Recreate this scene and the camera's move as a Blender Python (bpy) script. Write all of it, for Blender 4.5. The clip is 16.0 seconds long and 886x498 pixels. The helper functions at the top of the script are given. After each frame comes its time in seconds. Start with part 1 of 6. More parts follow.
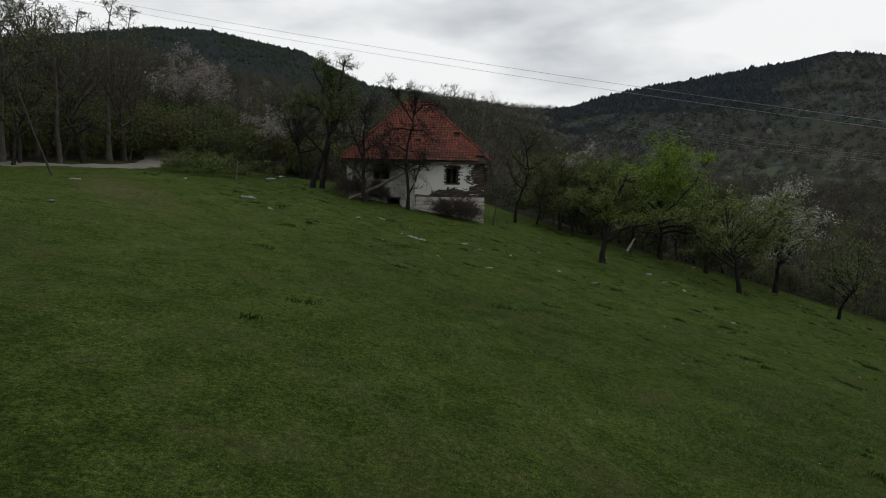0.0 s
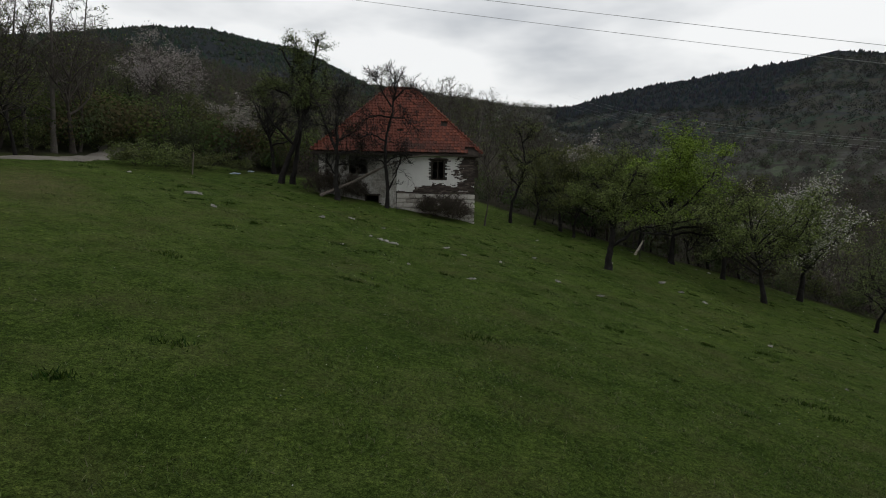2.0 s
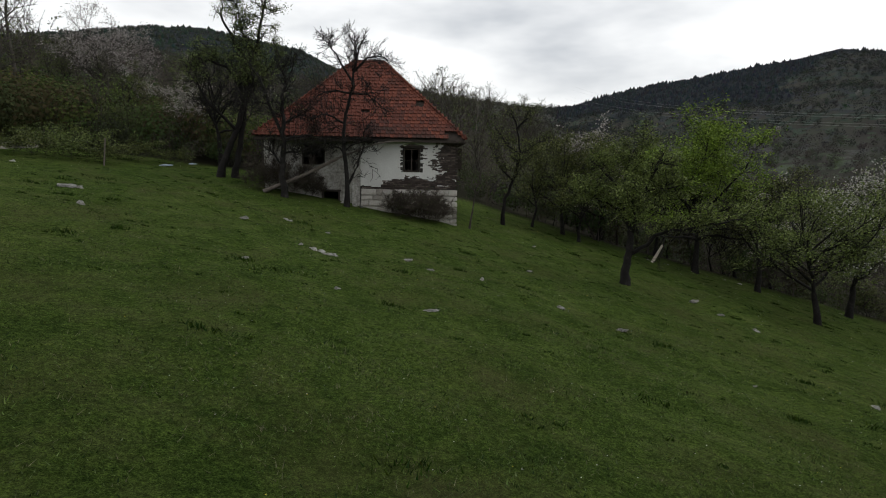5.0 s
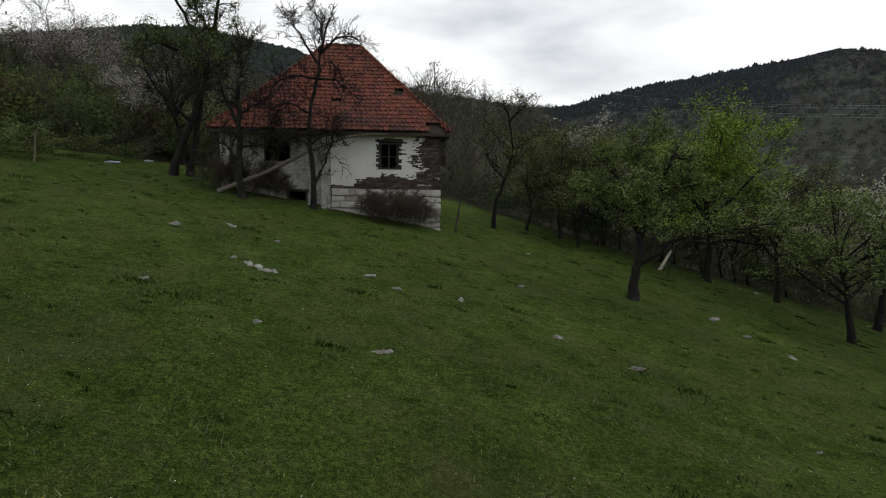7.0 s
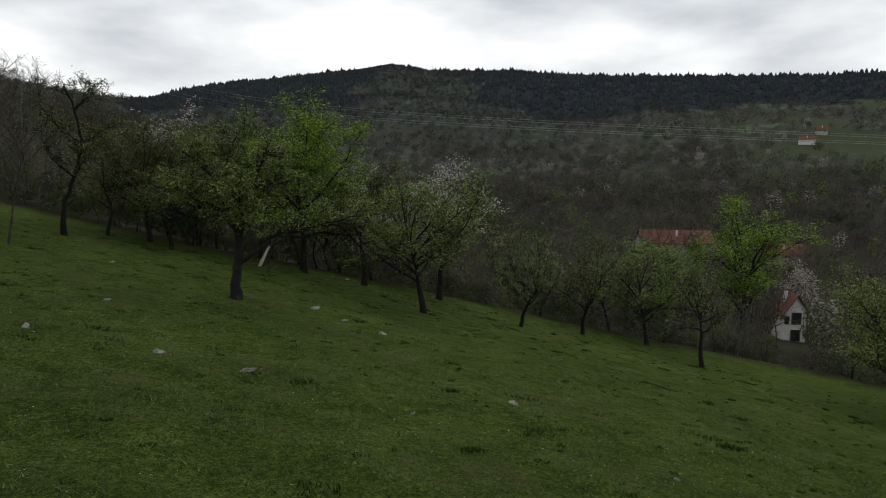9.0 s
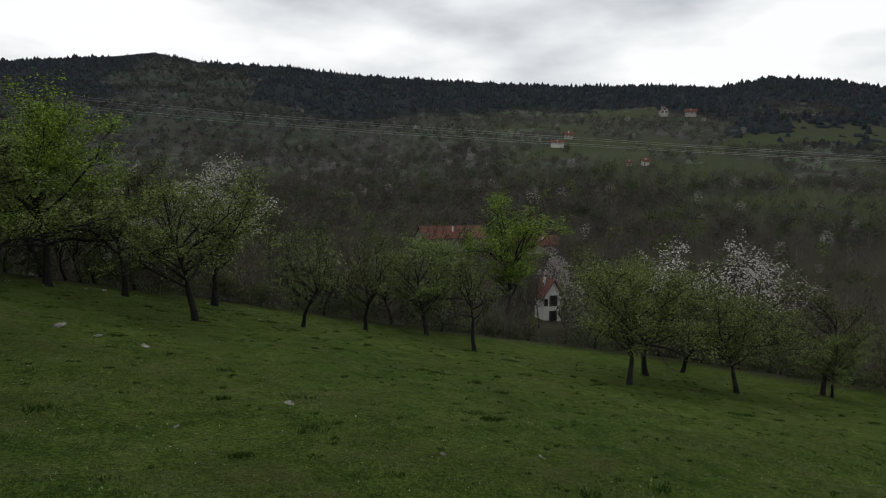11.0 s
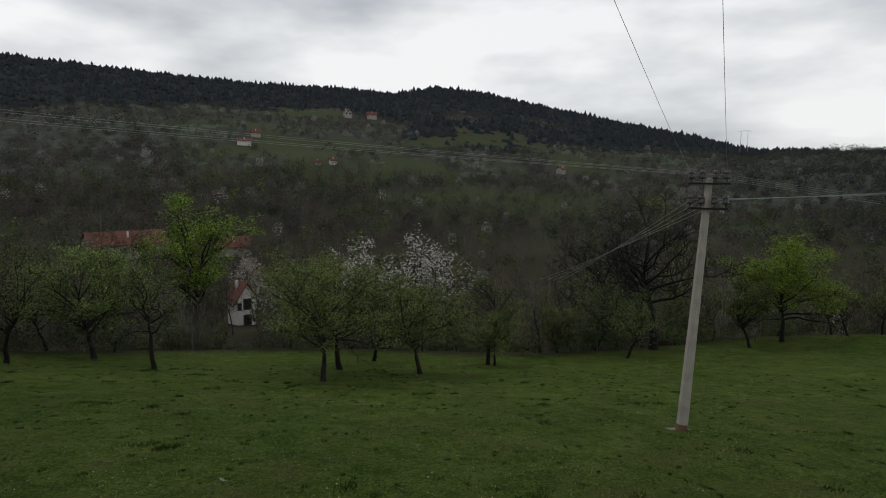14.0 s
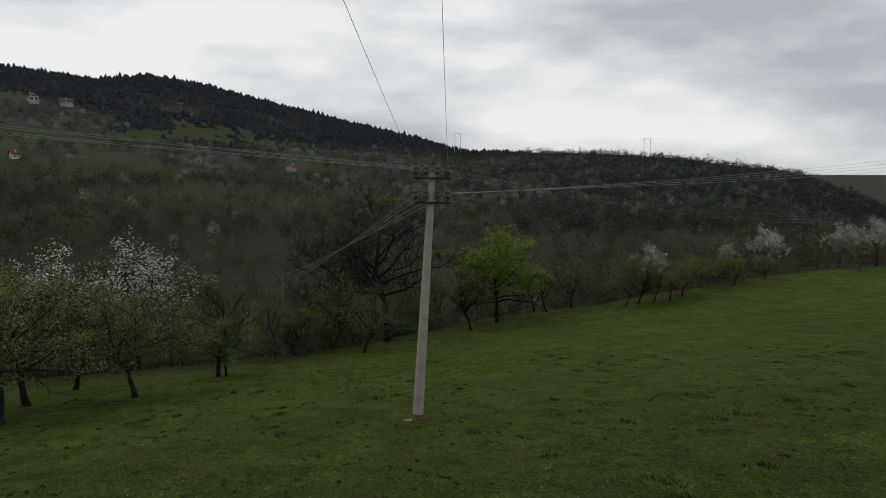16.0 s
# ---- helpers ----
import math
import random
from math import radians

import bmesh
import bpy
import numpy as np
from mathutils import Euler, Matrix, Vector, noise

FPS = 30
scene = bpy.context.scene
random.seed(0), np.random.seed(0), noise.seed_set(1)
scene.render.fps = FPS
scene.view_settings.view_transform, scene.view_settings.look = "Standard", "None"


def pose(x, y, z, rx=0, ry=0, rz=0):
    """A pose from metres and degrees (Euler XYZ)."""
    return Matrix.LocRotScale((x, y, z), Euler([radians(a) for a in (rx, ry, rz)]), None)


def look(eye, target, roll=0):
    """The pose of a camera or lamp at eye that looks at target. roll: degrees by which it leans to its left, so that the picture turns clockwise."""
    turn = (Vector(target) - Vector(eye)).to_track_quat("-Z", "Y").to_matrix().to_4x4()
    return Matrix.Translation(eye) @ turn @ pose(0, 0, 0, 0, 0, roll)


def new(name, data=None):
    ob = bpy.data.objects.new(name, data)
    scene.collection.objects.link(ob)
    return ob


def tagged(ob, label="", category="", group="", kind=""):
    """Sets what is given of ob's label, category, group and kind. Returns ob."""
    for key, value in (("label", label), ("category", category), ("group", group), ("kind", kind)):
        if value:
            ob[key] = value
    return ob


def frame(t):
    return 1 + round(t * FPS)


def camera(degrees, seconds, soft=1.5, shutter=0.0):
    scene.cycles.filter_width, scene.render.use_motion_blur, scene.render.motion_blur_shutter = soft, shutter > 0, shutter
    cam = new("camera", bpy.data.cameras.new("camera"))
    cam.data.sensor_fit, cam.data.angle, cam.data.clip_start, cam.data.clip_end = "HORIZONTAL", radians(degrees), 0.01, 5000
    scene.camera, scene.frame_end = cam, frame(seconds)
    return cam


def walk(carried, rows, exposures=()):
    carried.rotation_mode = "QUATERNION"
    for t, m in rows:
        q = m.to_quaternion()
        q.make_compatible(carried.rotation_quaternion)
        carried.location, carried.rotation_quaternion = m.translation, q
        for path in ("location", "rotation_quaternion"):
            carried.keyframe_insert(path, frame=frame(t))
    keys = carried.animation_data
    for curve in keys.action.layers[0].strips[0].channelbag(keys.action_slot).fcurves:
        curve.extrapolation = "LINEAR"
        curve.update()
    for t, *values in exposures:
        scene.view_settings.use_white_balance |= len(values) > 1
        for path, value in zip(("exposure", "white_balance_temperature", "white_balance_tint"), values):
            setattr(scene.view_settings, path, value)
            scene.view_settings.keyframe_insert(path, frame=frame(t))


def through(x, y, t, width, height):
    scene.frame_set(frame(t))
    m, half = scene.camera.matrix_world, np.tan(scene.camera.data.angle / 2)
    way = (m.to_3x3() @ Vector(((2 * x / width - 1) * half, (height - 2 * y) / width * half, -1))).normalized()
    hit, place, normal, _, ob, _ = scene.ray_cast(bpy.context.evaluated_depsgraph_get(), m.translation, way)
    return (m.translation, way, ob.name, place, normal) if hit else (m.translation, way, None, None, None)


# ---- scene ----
cam = camera(70.9, 16.0, soft=1.0)
ROWS = [
    (0.0, 0.607, 0.611, 6.958, 0.92, -7.16, -1.12),
    (0.5, 0.855, 1.837, 6.869, 1.03, -7.22, -0.94),
    (1.0, 1.098, 3.086, 6.774, 0.93, -7.22, -1.16),
    (1.5, 1.335, 4.349, 6.677, 0.99, -7.18, -1.14),
    (2.0, 1.565, 5.619, 6.578, 1.06, -7.16, -1.15),
    (2.5, 1.787, 6.887, 6.479, 1.11, -7.15, -1.16),
    (3.0, 2.0, 8.143, 6.383, 1.11, -7.17, -1.16),
    (3.5, 2.205, 9.382, 6.292, 1.16, -7.14, -1.16),
    (4.0, 2.4, 10.592, 6.207, 1.18, -7.09, -1.09),
    (6.5, 3.208, 15.947, 5.946, 1.07, -7.08, -0.95),
    (7.0, 3.376, 16.674, 5.942, 0.92, -7.06, -0.96),
    (7.5, 3.444, 16.937, 5.946, -7.97, -6.94, -0.94),
    (8.0, 3.409, 17.028, 5.929, -16.51, -6.79, -0.91),
    (8.5, 3.355, 17.019, 5.929, -25.27, -6.84, -0.77),
    (9.0, 3.375, 17.019, 5.929, -35.28, -6.76, -0.79),
    (11.5, 3.578, 16.56, 5.878, -58.67, -6.51, -0.65),
    (12.0, 3.643, 16.547, 5.885, -63.45, -6.45, -0.6),
    (12.5, 3.738, 16.528, 5.887, -68.26, -6.4, -0.52),
    (13.0, 3.861, 16.503, 5.884, -73.1, -6.41, -0.53),
    (13.5, 4.013, 16.471, 5.876, -77.86, -6.37, -0.54),
    (14.0, 4.194, 16.433, 5.864, -82.64, -6.34, -0.55),
    (14.5, 4.404, 16.389, 5.847, -87.5, -6.33, -0.54),
    (15.0, 4.643, 16.339, 5.825, -92.9, -6.32, -0.61),
    (15.5, 4.911, 16.282, 5.799, -99.56, -6.28, -0.58),
    (16.0, 5.208, 16.219, 5.768, -106.87, -6.29, -0.63),
]
walk(cam, [(t, pose(x, y, z, 90 + pitch, roll, yaw)) for t, x, y, z, yaw, pitch, roll in ROWS], [(0.0, -0.2), (4.0, -0.08), (6.5, 0.1), (9.0, 0.0), (12.5, -0.1), (16.0, -0.28)])

# ---- world, sun, exposure ----
world = bpy.data.worlds.new("overcast_sky")
scene.world = world
world.use_nodes = True
wn, wl = world.node_tree.nodes, world.node_tree.links
wn.clear()
w_out = wn.new("ShaderNodeOutputWorld")
w_bg = wn.new("ShaderNodeBackground")
w_sky = wn.new("ShaderNodeTexSky")
w_sky.sky_type, w_sky.sun_disc = "NISHITA", False
w_sky.sun_elevation, w_sky.sun_rotation = radians(48), radians(40)
w_sky.dust_density, w_sky.air_density = 2.0, 1.0
w_co = wn.new("ShaderNodeTexCoord")
w_map = wn.new("ShaderNodeMapping")
w_map.inputs["Rotation"].default_value = (0, 0, radians(95))
w_map.inputs["Scale"].default_value = (1.0, 1.0, 3.0)
w_n1 = wn.new("ShaderNodeTexNoise")
w_n1.inputs["Scale"].default_value, w_n1.inputs["Detail"].default_value = 2.1, 5.0
w_n1.inputs["Roughness"].default_value = 0.5
w_ramp = wn.new("ShaderNodeValToRGB")
w_ramp.color_ramp.elements[0].position, w_ramp.color_ramp.elements[0].color = 0.36, (5.4, 5.7, 6.1, 1)
w_ramp.color_ramp.elements[1].position, w_ramp.color_ramp.elements[1].color = 0.56, (10.6, 10.7, 10.7, 1)
w_mix = wn.new("ShaderNodeMix")
w_mix.data_type = "RGBA"
w_mix.inputs[0].default_value = 0.93
wl.new(w_co.outputs["Generated"], w_map.inputs[0])
wl.new(w_map.outputs[0], w_n1.inputs["Vector"])
wl.new(w_n1.outputs["Fac"], w_ramp.inputs[0])
wl.new(w_sky.outputs[0], w_mix.inputs[6])
wl.new(w_ramp.outputs[0], w_mix.inputs[7])
wl.new(w_mix.outputs[2], w_bg.inputs[0])
w_bg.inputs[1].default_value = 0.1
wl.new(w_bg.outputs[0], w_out.inputs[0])

sun = new("sun", bpy.data.lights.new("sun", "SUN"))
sun.data.energy, sun.data.angle, sun.data.color = 0.5, radians(25), (1.0, 0.96, 0.9)
sun.matrix_world = look((120, 140, 220), (0, 0, 0))


# ---- materials ----
def mat(name):
    m = bpy.data.materials.new(name)
    m.use_nodes = True
    nt = m.node_tree
    return m, nt, nt.nodes["Principled BSDF"]


def noise_node(nt, scale, detail=4.0, rough=0.55, source=None):
    n = nt.nodes.new("ShaderNodeTexNoise")
    n.inputs["Scale"].default_value, n.inputs["Detail"].default_value = scale, detail
    n.inputs["Roughness"].default_value = rough
    if source is None:
        source = nt.nodes.new("ShaderNodeTexCoord").outputs["Object"]
    nt.links.new(source, n.inputs["Vector"])
    return n


def ramp_node(nt, fac, stops):
    r = nt.nodes.new("ShaderNodeValToRGB")
    e = r.color_ramp.elements
    while len(e) < len(stops):
        e.new(0.5)
    for el, (p, c) in zip(e, stops):
        el.position, el.color = p, (*c, 1)
    nt.links.new(fac, r.inputs[0])
    return r


def mix_node(nt, fac, a, b, blend="MIX"):
    n = nt.nodes.new("ShaderNodeMix")
    n.data_type, n.blend_type = "RGBA", blend
    for sock, v in ((n.inputs[0], fac), (n.inputs[6], a), (n.inputs[7], b)):
        if isinstance(v, (int, float)):
            sock.default_value = v
        elif isinstance(v, tuple):
            sock.default_value = (*v, 1)
        else:
            nt.links.new(v, sock)
    return n.outputs[2]


def bump_node(nt, bsdf, height, strength, distance):
    b = nt.nodes.new("ShaderNodeBump")
    b.inputs["Strength"].default_value, b.inputs["Distance"].default_value = strength, distance
    nt.links.new(height, b.inputs["Height"])
    nt.links.new(b.outputs[0], bsdf.inputs["Normal"])


def surface(name, stops, scale, rough=0.85, fine=None, bump=0.3, depth=0.01, metal=0.0, rnd=0.0, spec=0.3, world_stains=False):
    """Two scales of noise through a colour ramp, with a bump; rnd: how much one piece differs from the next."""
    m, nt, b = mat(name)
    n1 = noise_node(nt, scale, source=nt.nodes.new("ShaderNodeNewGeometry").outputs["Position"] if world_stains else None)
    n2 = noise_node(nt, fine or scale * 9, 6.0, 0.65)
    add = nt.nodes.new("ShaderNodeMath")
    add.operation = "MULTIPLY_ADD"
    nt.links.new(n2.outputs["Fac"], add.inputs[0])
    add.inputs[1].default_value = 0.5
    half = nt.nodes.new("ShaderNodeMath")
    half.operation = "MULTIPLY"
    nt.links.new(n1.outputs["Fac"], half.inputs[0])
    half.inputs[1].default_value = 0.5
    nt.links.new(half.outputs[0], add.inputs[2])
    fac = add.outputs[0]
    if rnd:
        info = nt.nodes.new("ShaderNodeObjectInfo")
        mad = nt.nodes.new("ShaderNodeMath")
        mad.operation = "MULTIPLY_ADD"
        nt.links.new(info.outputs["Random"], mad.inputs[0])
        mad.inputs[1].default_value = rnd
        nt.links.new(fac, mad.inputs[2])
        sub = nt.nodes.new("ShaderNodeMath")
        sub.operation = "SUBTRACT"
        nt.links.new(mad.outputs[0], sub.inputs[0])
        sub.inputs[1].default_value = rnd / 2
        fac = sub.outputs[0]
    r = ramp_node(nt, fac, stops)
    nt.links.new(r.outputs[0], b.inputs["Base Color"])
    b.inputs["Roughness"].default_value, b.inputs["Metallic"].default_value = rough, metal
    b.inputs["Specular IOR Level"].default_value = spec
    if bump:
        bump_node(nt, b, n2.outputs["Fac"], bump, depth)
    return m


def leaf_material(name, dark, light, through=0.22):
    """Leaves: each leaf and each plant varies; light passes through."""
    m, nt, b = mat(name)
    geo = nt.nodes.new("ShaderNodeNewGeometry")
    info = nt.nodes.new("ShaderNodeObjectInfo")
    mid = tuple((p + q) / 2 for p, q in zip(dark, light))
    r = ramp_node(nt, geo.outputs["Random Per Island"], [(0.0, dark), (0.5, mid), (1.0, light)])
    hsv = nt.nodes.new("ShaderNodeHueSaturation")
    for out, lo, hi in (("Value", 0.75, 1.25), ("Hue", 0.485, 0.515)):
        mr = nt.nodes.new("ShaderNodeMapRange")
        mr.inputs[3].default_value, mr.inputs[4].default_value = lo, hi
        nt.links.new(info.outputs["Random"], mr.inputs[0])
        nt.links.new(mr.outputs[0], hsv.inputs[out])
    nt.links.new(r.outputs[0], hsv.inputs["Color"])
    nt.links.new(hsv.outputs[0], b.inputs["Base Color"])
    b.inputs["Roughness"].default_value, b.inputs["Specular IOR Level"].default_value = 0.7, 0.2
    tr = nt.nodes.new("ShaderNodeBsdfTranslucent")
    nt.links.new(hsv.outputs[0], tr.inputs["Color"])
    mx = nt.nodes.new("ShaderNodeMixShader")
    mx.inputs[0].default_value = through
    nt.links.new(b.outputs[0], mx.inputs[1])
    nt.links.new(tr.outputs[0], mx.inputs[2])
    nt.links.new(mx.outputs[0], nt.nodes["Material Output"].inputs["Surface"])
    return m


def attribute_material(name, rough=0.9, grain=0.28, through=0.0):
    """Plants of many kinds in one mesh: each plant's own colour is stored with it, and fine grain varies it."""
    m, nt, b = mat(name)
    at = nt.nodes.new("ShaderNodeAttribute")
    at.attribute_name = "tint"
    geo = nt.nodes.new("ShaderNodeNewGeometry")
    mr = nt.nodes.new("ShaderNodeMapRange")
    mr.inputs[3].default_value, mr.inputs[4].default_value = 1 - grain, 1 + grain
    nt.links.new(geo.outputs["Random Per Island"], mr.inputs[0])
    hsv = nt.nodes.new("ShaderNodeHueSaturation")
    nt.links.new(mr.outputs[0], hsv.inputs["Value"])
    nt.links.new(at.outputs["Color"], hsv.inputs["Color"])
    nt.links.new(hsv.outputs[0], b.inputs["Base Color"])
    b.inputs["Roughness"].default_value, b.inputs["Specular IOR Level"].default_value = rough, 0.06
    if through:
        tr = nt.nodes.new("ShaderNodeBsdfTranslucent")
        nt.links.new(hsv.outputs[0], tr.inputs["Color"])
        mx = nt.nodes.new("ShaderNodeMixShader")
        mx.inputs[0].default_value = through
        nt.links.new(b.outputs[0], mx.inputs[1])
        nt.links.new(tr.outputs[0], mx.inputs[2])
        nt.links.new(mx.outputs[0], nt.nodes["Material Output"].inputs["Surface"])
    return m


M_BARK = surface("bark", [(0.32, (0.006, 0.005, 0.0045)), (0.54, (0.014, 0.012, 0.0105)), (0.78, (0.075, 0.072, 0.066))], 3.0, 0.95, 28, 0.9, 0.03, rnd=0.15)
M_BARK_GREY = surface("grey_bark", [(0.3, (0.022, 0.018, 0.015)), (0.55, (0.050, 0.042, 0.035)), (0.75, (0.115, 0.10, 0.086))], 3.0, 0.95, 28, 0.8, 0.02, rnd=0.2)
M_BARK_PALE = surface("pale_grey_bark", [(0.3, (0.045, 0.040, 0.034)), (0.55, (0.095, 0.085, 0.074)), (0.75, (0.19, 0.172, 0.152))], 3.0, 0.95, 28, 0.6, 0.02, rnd=0.2)
M_BARK_RED = surface("red_brown_twigs", [(0.3, (0.030, 0.023, 0.018)), (0.55, (0.060, 0.047, 0.037)), (0.75, (0.10, 0.08, 0.064))], 3.0, 0.95, 28, 0.5, 0.01, rnd=0.2)
M_LEAF = leaf_material("spring_leaf", (0.032, 0.047, 0.011), (0.185, 0.225, 0.062))
M_LEAF_BRIGHT = leaf_material("bright_leaf", (0.048, 0.088, 0.008), (0.22, 0.32, 0.04))
M_LEAF_DULL = leaf_material("dull_leaf", (0.032, 0.045, 0.013), (0.155, 0.185, 0.054))
M_BLOSSOM = leaf_material("white_blossom", (0.50, 0.48, 0.44), (0.82, 0.80, 0.76), 0.3)
M_BLOSSOM_PINK = leaf_material("pale_pink_blossom", (0.24, 0.215, 0.205), (0.46, 0.42, 0.40), 0.3)
def canopy_material():
    m, nt, b = mat("forest_canopy")
    at = nt.nodes.new("ShaderNodeAttribute")
    at.attribute_name = "tint"
    n1, n2 = noise_node(nt, 0.5, 5, 0.7), noise_node(nt, 1.7, 4, 0.7)
    r1 = ramp_node(nt, n1.outputs["Fac"], [(0.35, (0.82, 0.82, 0.83)), (0.65, (1.18, 1.18, 1.16))])
    r2 = ramp_node(nt, n2.outputs["Fac"], [(0.36, (0.78, 0.78, 0.78)), (0.64, (1.22, 1.22, 1.22))])
    c = mix_node(nt, 1.0, at.outputs["Color"], r1.outputs[0], "MULTIPLY")
    nt.links.new(mix_node(nt, 1.0, c, r2.outputs[0], "MULTIPLY"), b.inputs["Base Color"])
    b.inputs["Roughness"].default_value, b.inputs["Specular IOR Level"].default_value = 1.0, 0.05
    bump_node(nt, b, n1.outputs["Fac"], 0.5, 1.0)
    return m


M_CANOPY = canopy_material()
M_WOODS = attribute_material("woods", through=0.35)
M_HAZE = attribute_material("far_twigs", grain=0.1, through=0.5)
M_GRASS_BLADE = attribute_material("grass_blade", 0.8, 0.35)


# ---- lie of the land ----
CX, CY = 3.5, 16.8
LAND = [0.0357, 0.36, 0.5167, 0.1895, -6.9444, -0.6906, -0.0003, -0.5304, -0.6403, 0.6676]


def meadow(x, y):
    u, v = (np.clip(x, -32, 70) - 15) / 30, (np.clip(y, -60, 62) - 25) / 30
    powers = [(i, j) for i in range(4) for j in range(4 - i)]
    return sum(k * u**i * v**j for k, (i, j) in zip(LAND, powers))


# bearing from the middle of the meadow: its edge, then the heights at 25 m past it, at 150 m and at 330 m, the crest's distance and its elevation in degrees
BEARINGS = [
    (-120, 45, 2, 16, 30, 600, 5),
    (-75, 24, 3.5, 20, 50, 650, 7.5),
    (-54, 33, 4.5, 22, 56, 700, 8),
    (-37, 39, 4.5, 19, 54, 750, 8.95),
    (-27, 36, 4, 18, 54, 750, 10.95),
    (-22, 35, 3.5, 17, 52, 750, 11.35),
    (-14, 36, 3, 17, 46, 780, 10.15),
    (-8, 38, 2.5, 18, 34, 800, 7.5),
    (-3, 39, 2.2, 18, 29, 830, 7.0),
    (0, 40, 2, 17.5, 26, 850, 6.5),
    (6, 38, 0, 12, 18, 900, 5.9),
    (10, 37, -1, 4, 8, 950, 5.8),
    (15, 36, -2.5, -6, 0, 950, 7.2),
    (22, 37, -3.5, -12, 0, 950, 8.3),
    (28, 39, -6.5, -19, 0, 1000, 9.2),
    (30.5, 39.5, -6.5, -20, 0, 1000, 9.7),
    (34, 41, -6.5, -21, 0, 960, 9.2),
    (41, 43, -6.5, -22, 2, 900, 9.25),
    (48, 44, -6.5, -23, 4, 900, 8.75),
    (54, 46, -6.5, -23, 6, 880, 8.55),
    (67, 50, -6.5, -23, 7, 860, 7.95),
    (73, 49, -6.5, -23, 7, 850, 7.9),
    (78, 47, -6.5, -23, 7, 850, 7.5),
    (82, 45, -6.5, -23, 6, 850, 8.15),
    (86, 43.5, -6.5, -23, 5, 850, 7.75),
    (94, 44, -6.5, -23, 2, 850, 5.95),
    (103, 49, -6.5, -22, -2, 820, 4),
    (109, 55, -6.5, -21, -4, 800, 2.6),
    (121, 61, -6.5, -19, -4, 760, 2.5),
    (128, 68, -3, -14, -6, 740, 2),
    (136, 80, -2, -14, -10, 720, 0.9),
    (142, 89, -2, -13, -14, 720, -1.7),
    (152, 92, -2, -12, -14, 900, -0.9),
    (180, 85, -1, -6, 0, 800, 1),
    (240, 45, 2, 16, 30, 600, 5),
]
BT = np.array(BEARINGS)


def edge_of(az):
    return np.interp(az, BT[:, 0], BT[:, 1])


def land(x, y):
    """Height of the ground, for arrays of x and y."""
    x, y = np.asarray(x, float), np.asarray(y, float)
    dx, dy = x - CX, y - CY
    r, az = np.hypot(dx, dy), np.degrees(np.arctan2(dx, dy))
    az = np.where(az < -120, az + 360, az)
    e, a25, z150, z330, rc, el = (np.interp(az, BT[:, 0], BT[:, k]) for k in range(1, 7))
    s = e / np.maximum(r, 1e-6)
    ze = meadow(CX + dx * s, CY + dy * s)
    zc = 5.9 + rc * np.tan(np.radians(el))
    far = np.where(az > 130, 40.0, zc - 60)
    radii = [e, e + 25, np.full_like(r, 150.0), np.full_like(r, 330.0), rc, rc * 1.35, np.full_like(r, 2600.0)]
    levels = [ze, ze + a25, z150, z330, zc, np.where(az > 130, -30.0, zc - 70), far]
    out = np.full_like(r, 0.0)
    out = np.where(r <= e, meadow(x, y), out)
    for k in range(6):
        f = np.clip((r - radii[k]) / np.maximum(radii[k + 1] - radii[k], 1e-6), 0, 1)
        if k != 3:
            f = f * f * (3 - 2 * f) if k in (0, 5) else f
        seg = levels[k] + (levels[k + 1] - levels[k]) * f
        inside = (r > radii[k]) & (r <= radii[k + 1])
        out = np.where(inside, seg, out)
    out = np.where(r > 2600, far, out)
    w = np.clip((r - 130) / 200, 0, 1) * 3.0
    out = out + w * (np.sin(x * 0.021 + 1.3) * np.sin(y * 0.017) + 0.6 * np.sin(x * 0.047 + y * 0.031)) * np.clip((rc - r) / 300, 0, 1)
    out = out + 0.05 * np.sin(x * 1.1 + 0.7 * y) * np.sin(y * 0.9 - 0.3 * x) + 0.03 * np.sin(x * 2.7 + 1.0) * np.sin(y * 2.3 + x)
    return out


def z_at(x, y):
    return float(land(np.array([x]), np.array([y]))[0])


def mesh_from(name, verts, faces, material, tint=None, smooth=False):
    me = bpy.data.meshes.new(name)
    me.from_pydata(verts.tolist() if hasattr(verts, "tolist") else verts, [], faces.tolist() if hasattr(faces, "tolist") else faces)
    if tint is not None:
        at = me.attributes.new("tint", "FLOAT_COLOR", "POINT")
        at.data.foreach_set("color", np.hstack([tint, np.ones((len(tint), 1))]).astype(np.float32).ravel())
    me.materials.append(material)
    if smooth:
        me.polygons.foreach_set("use_smooth", [True] * len(me.polygons))
    me.update()
    return me


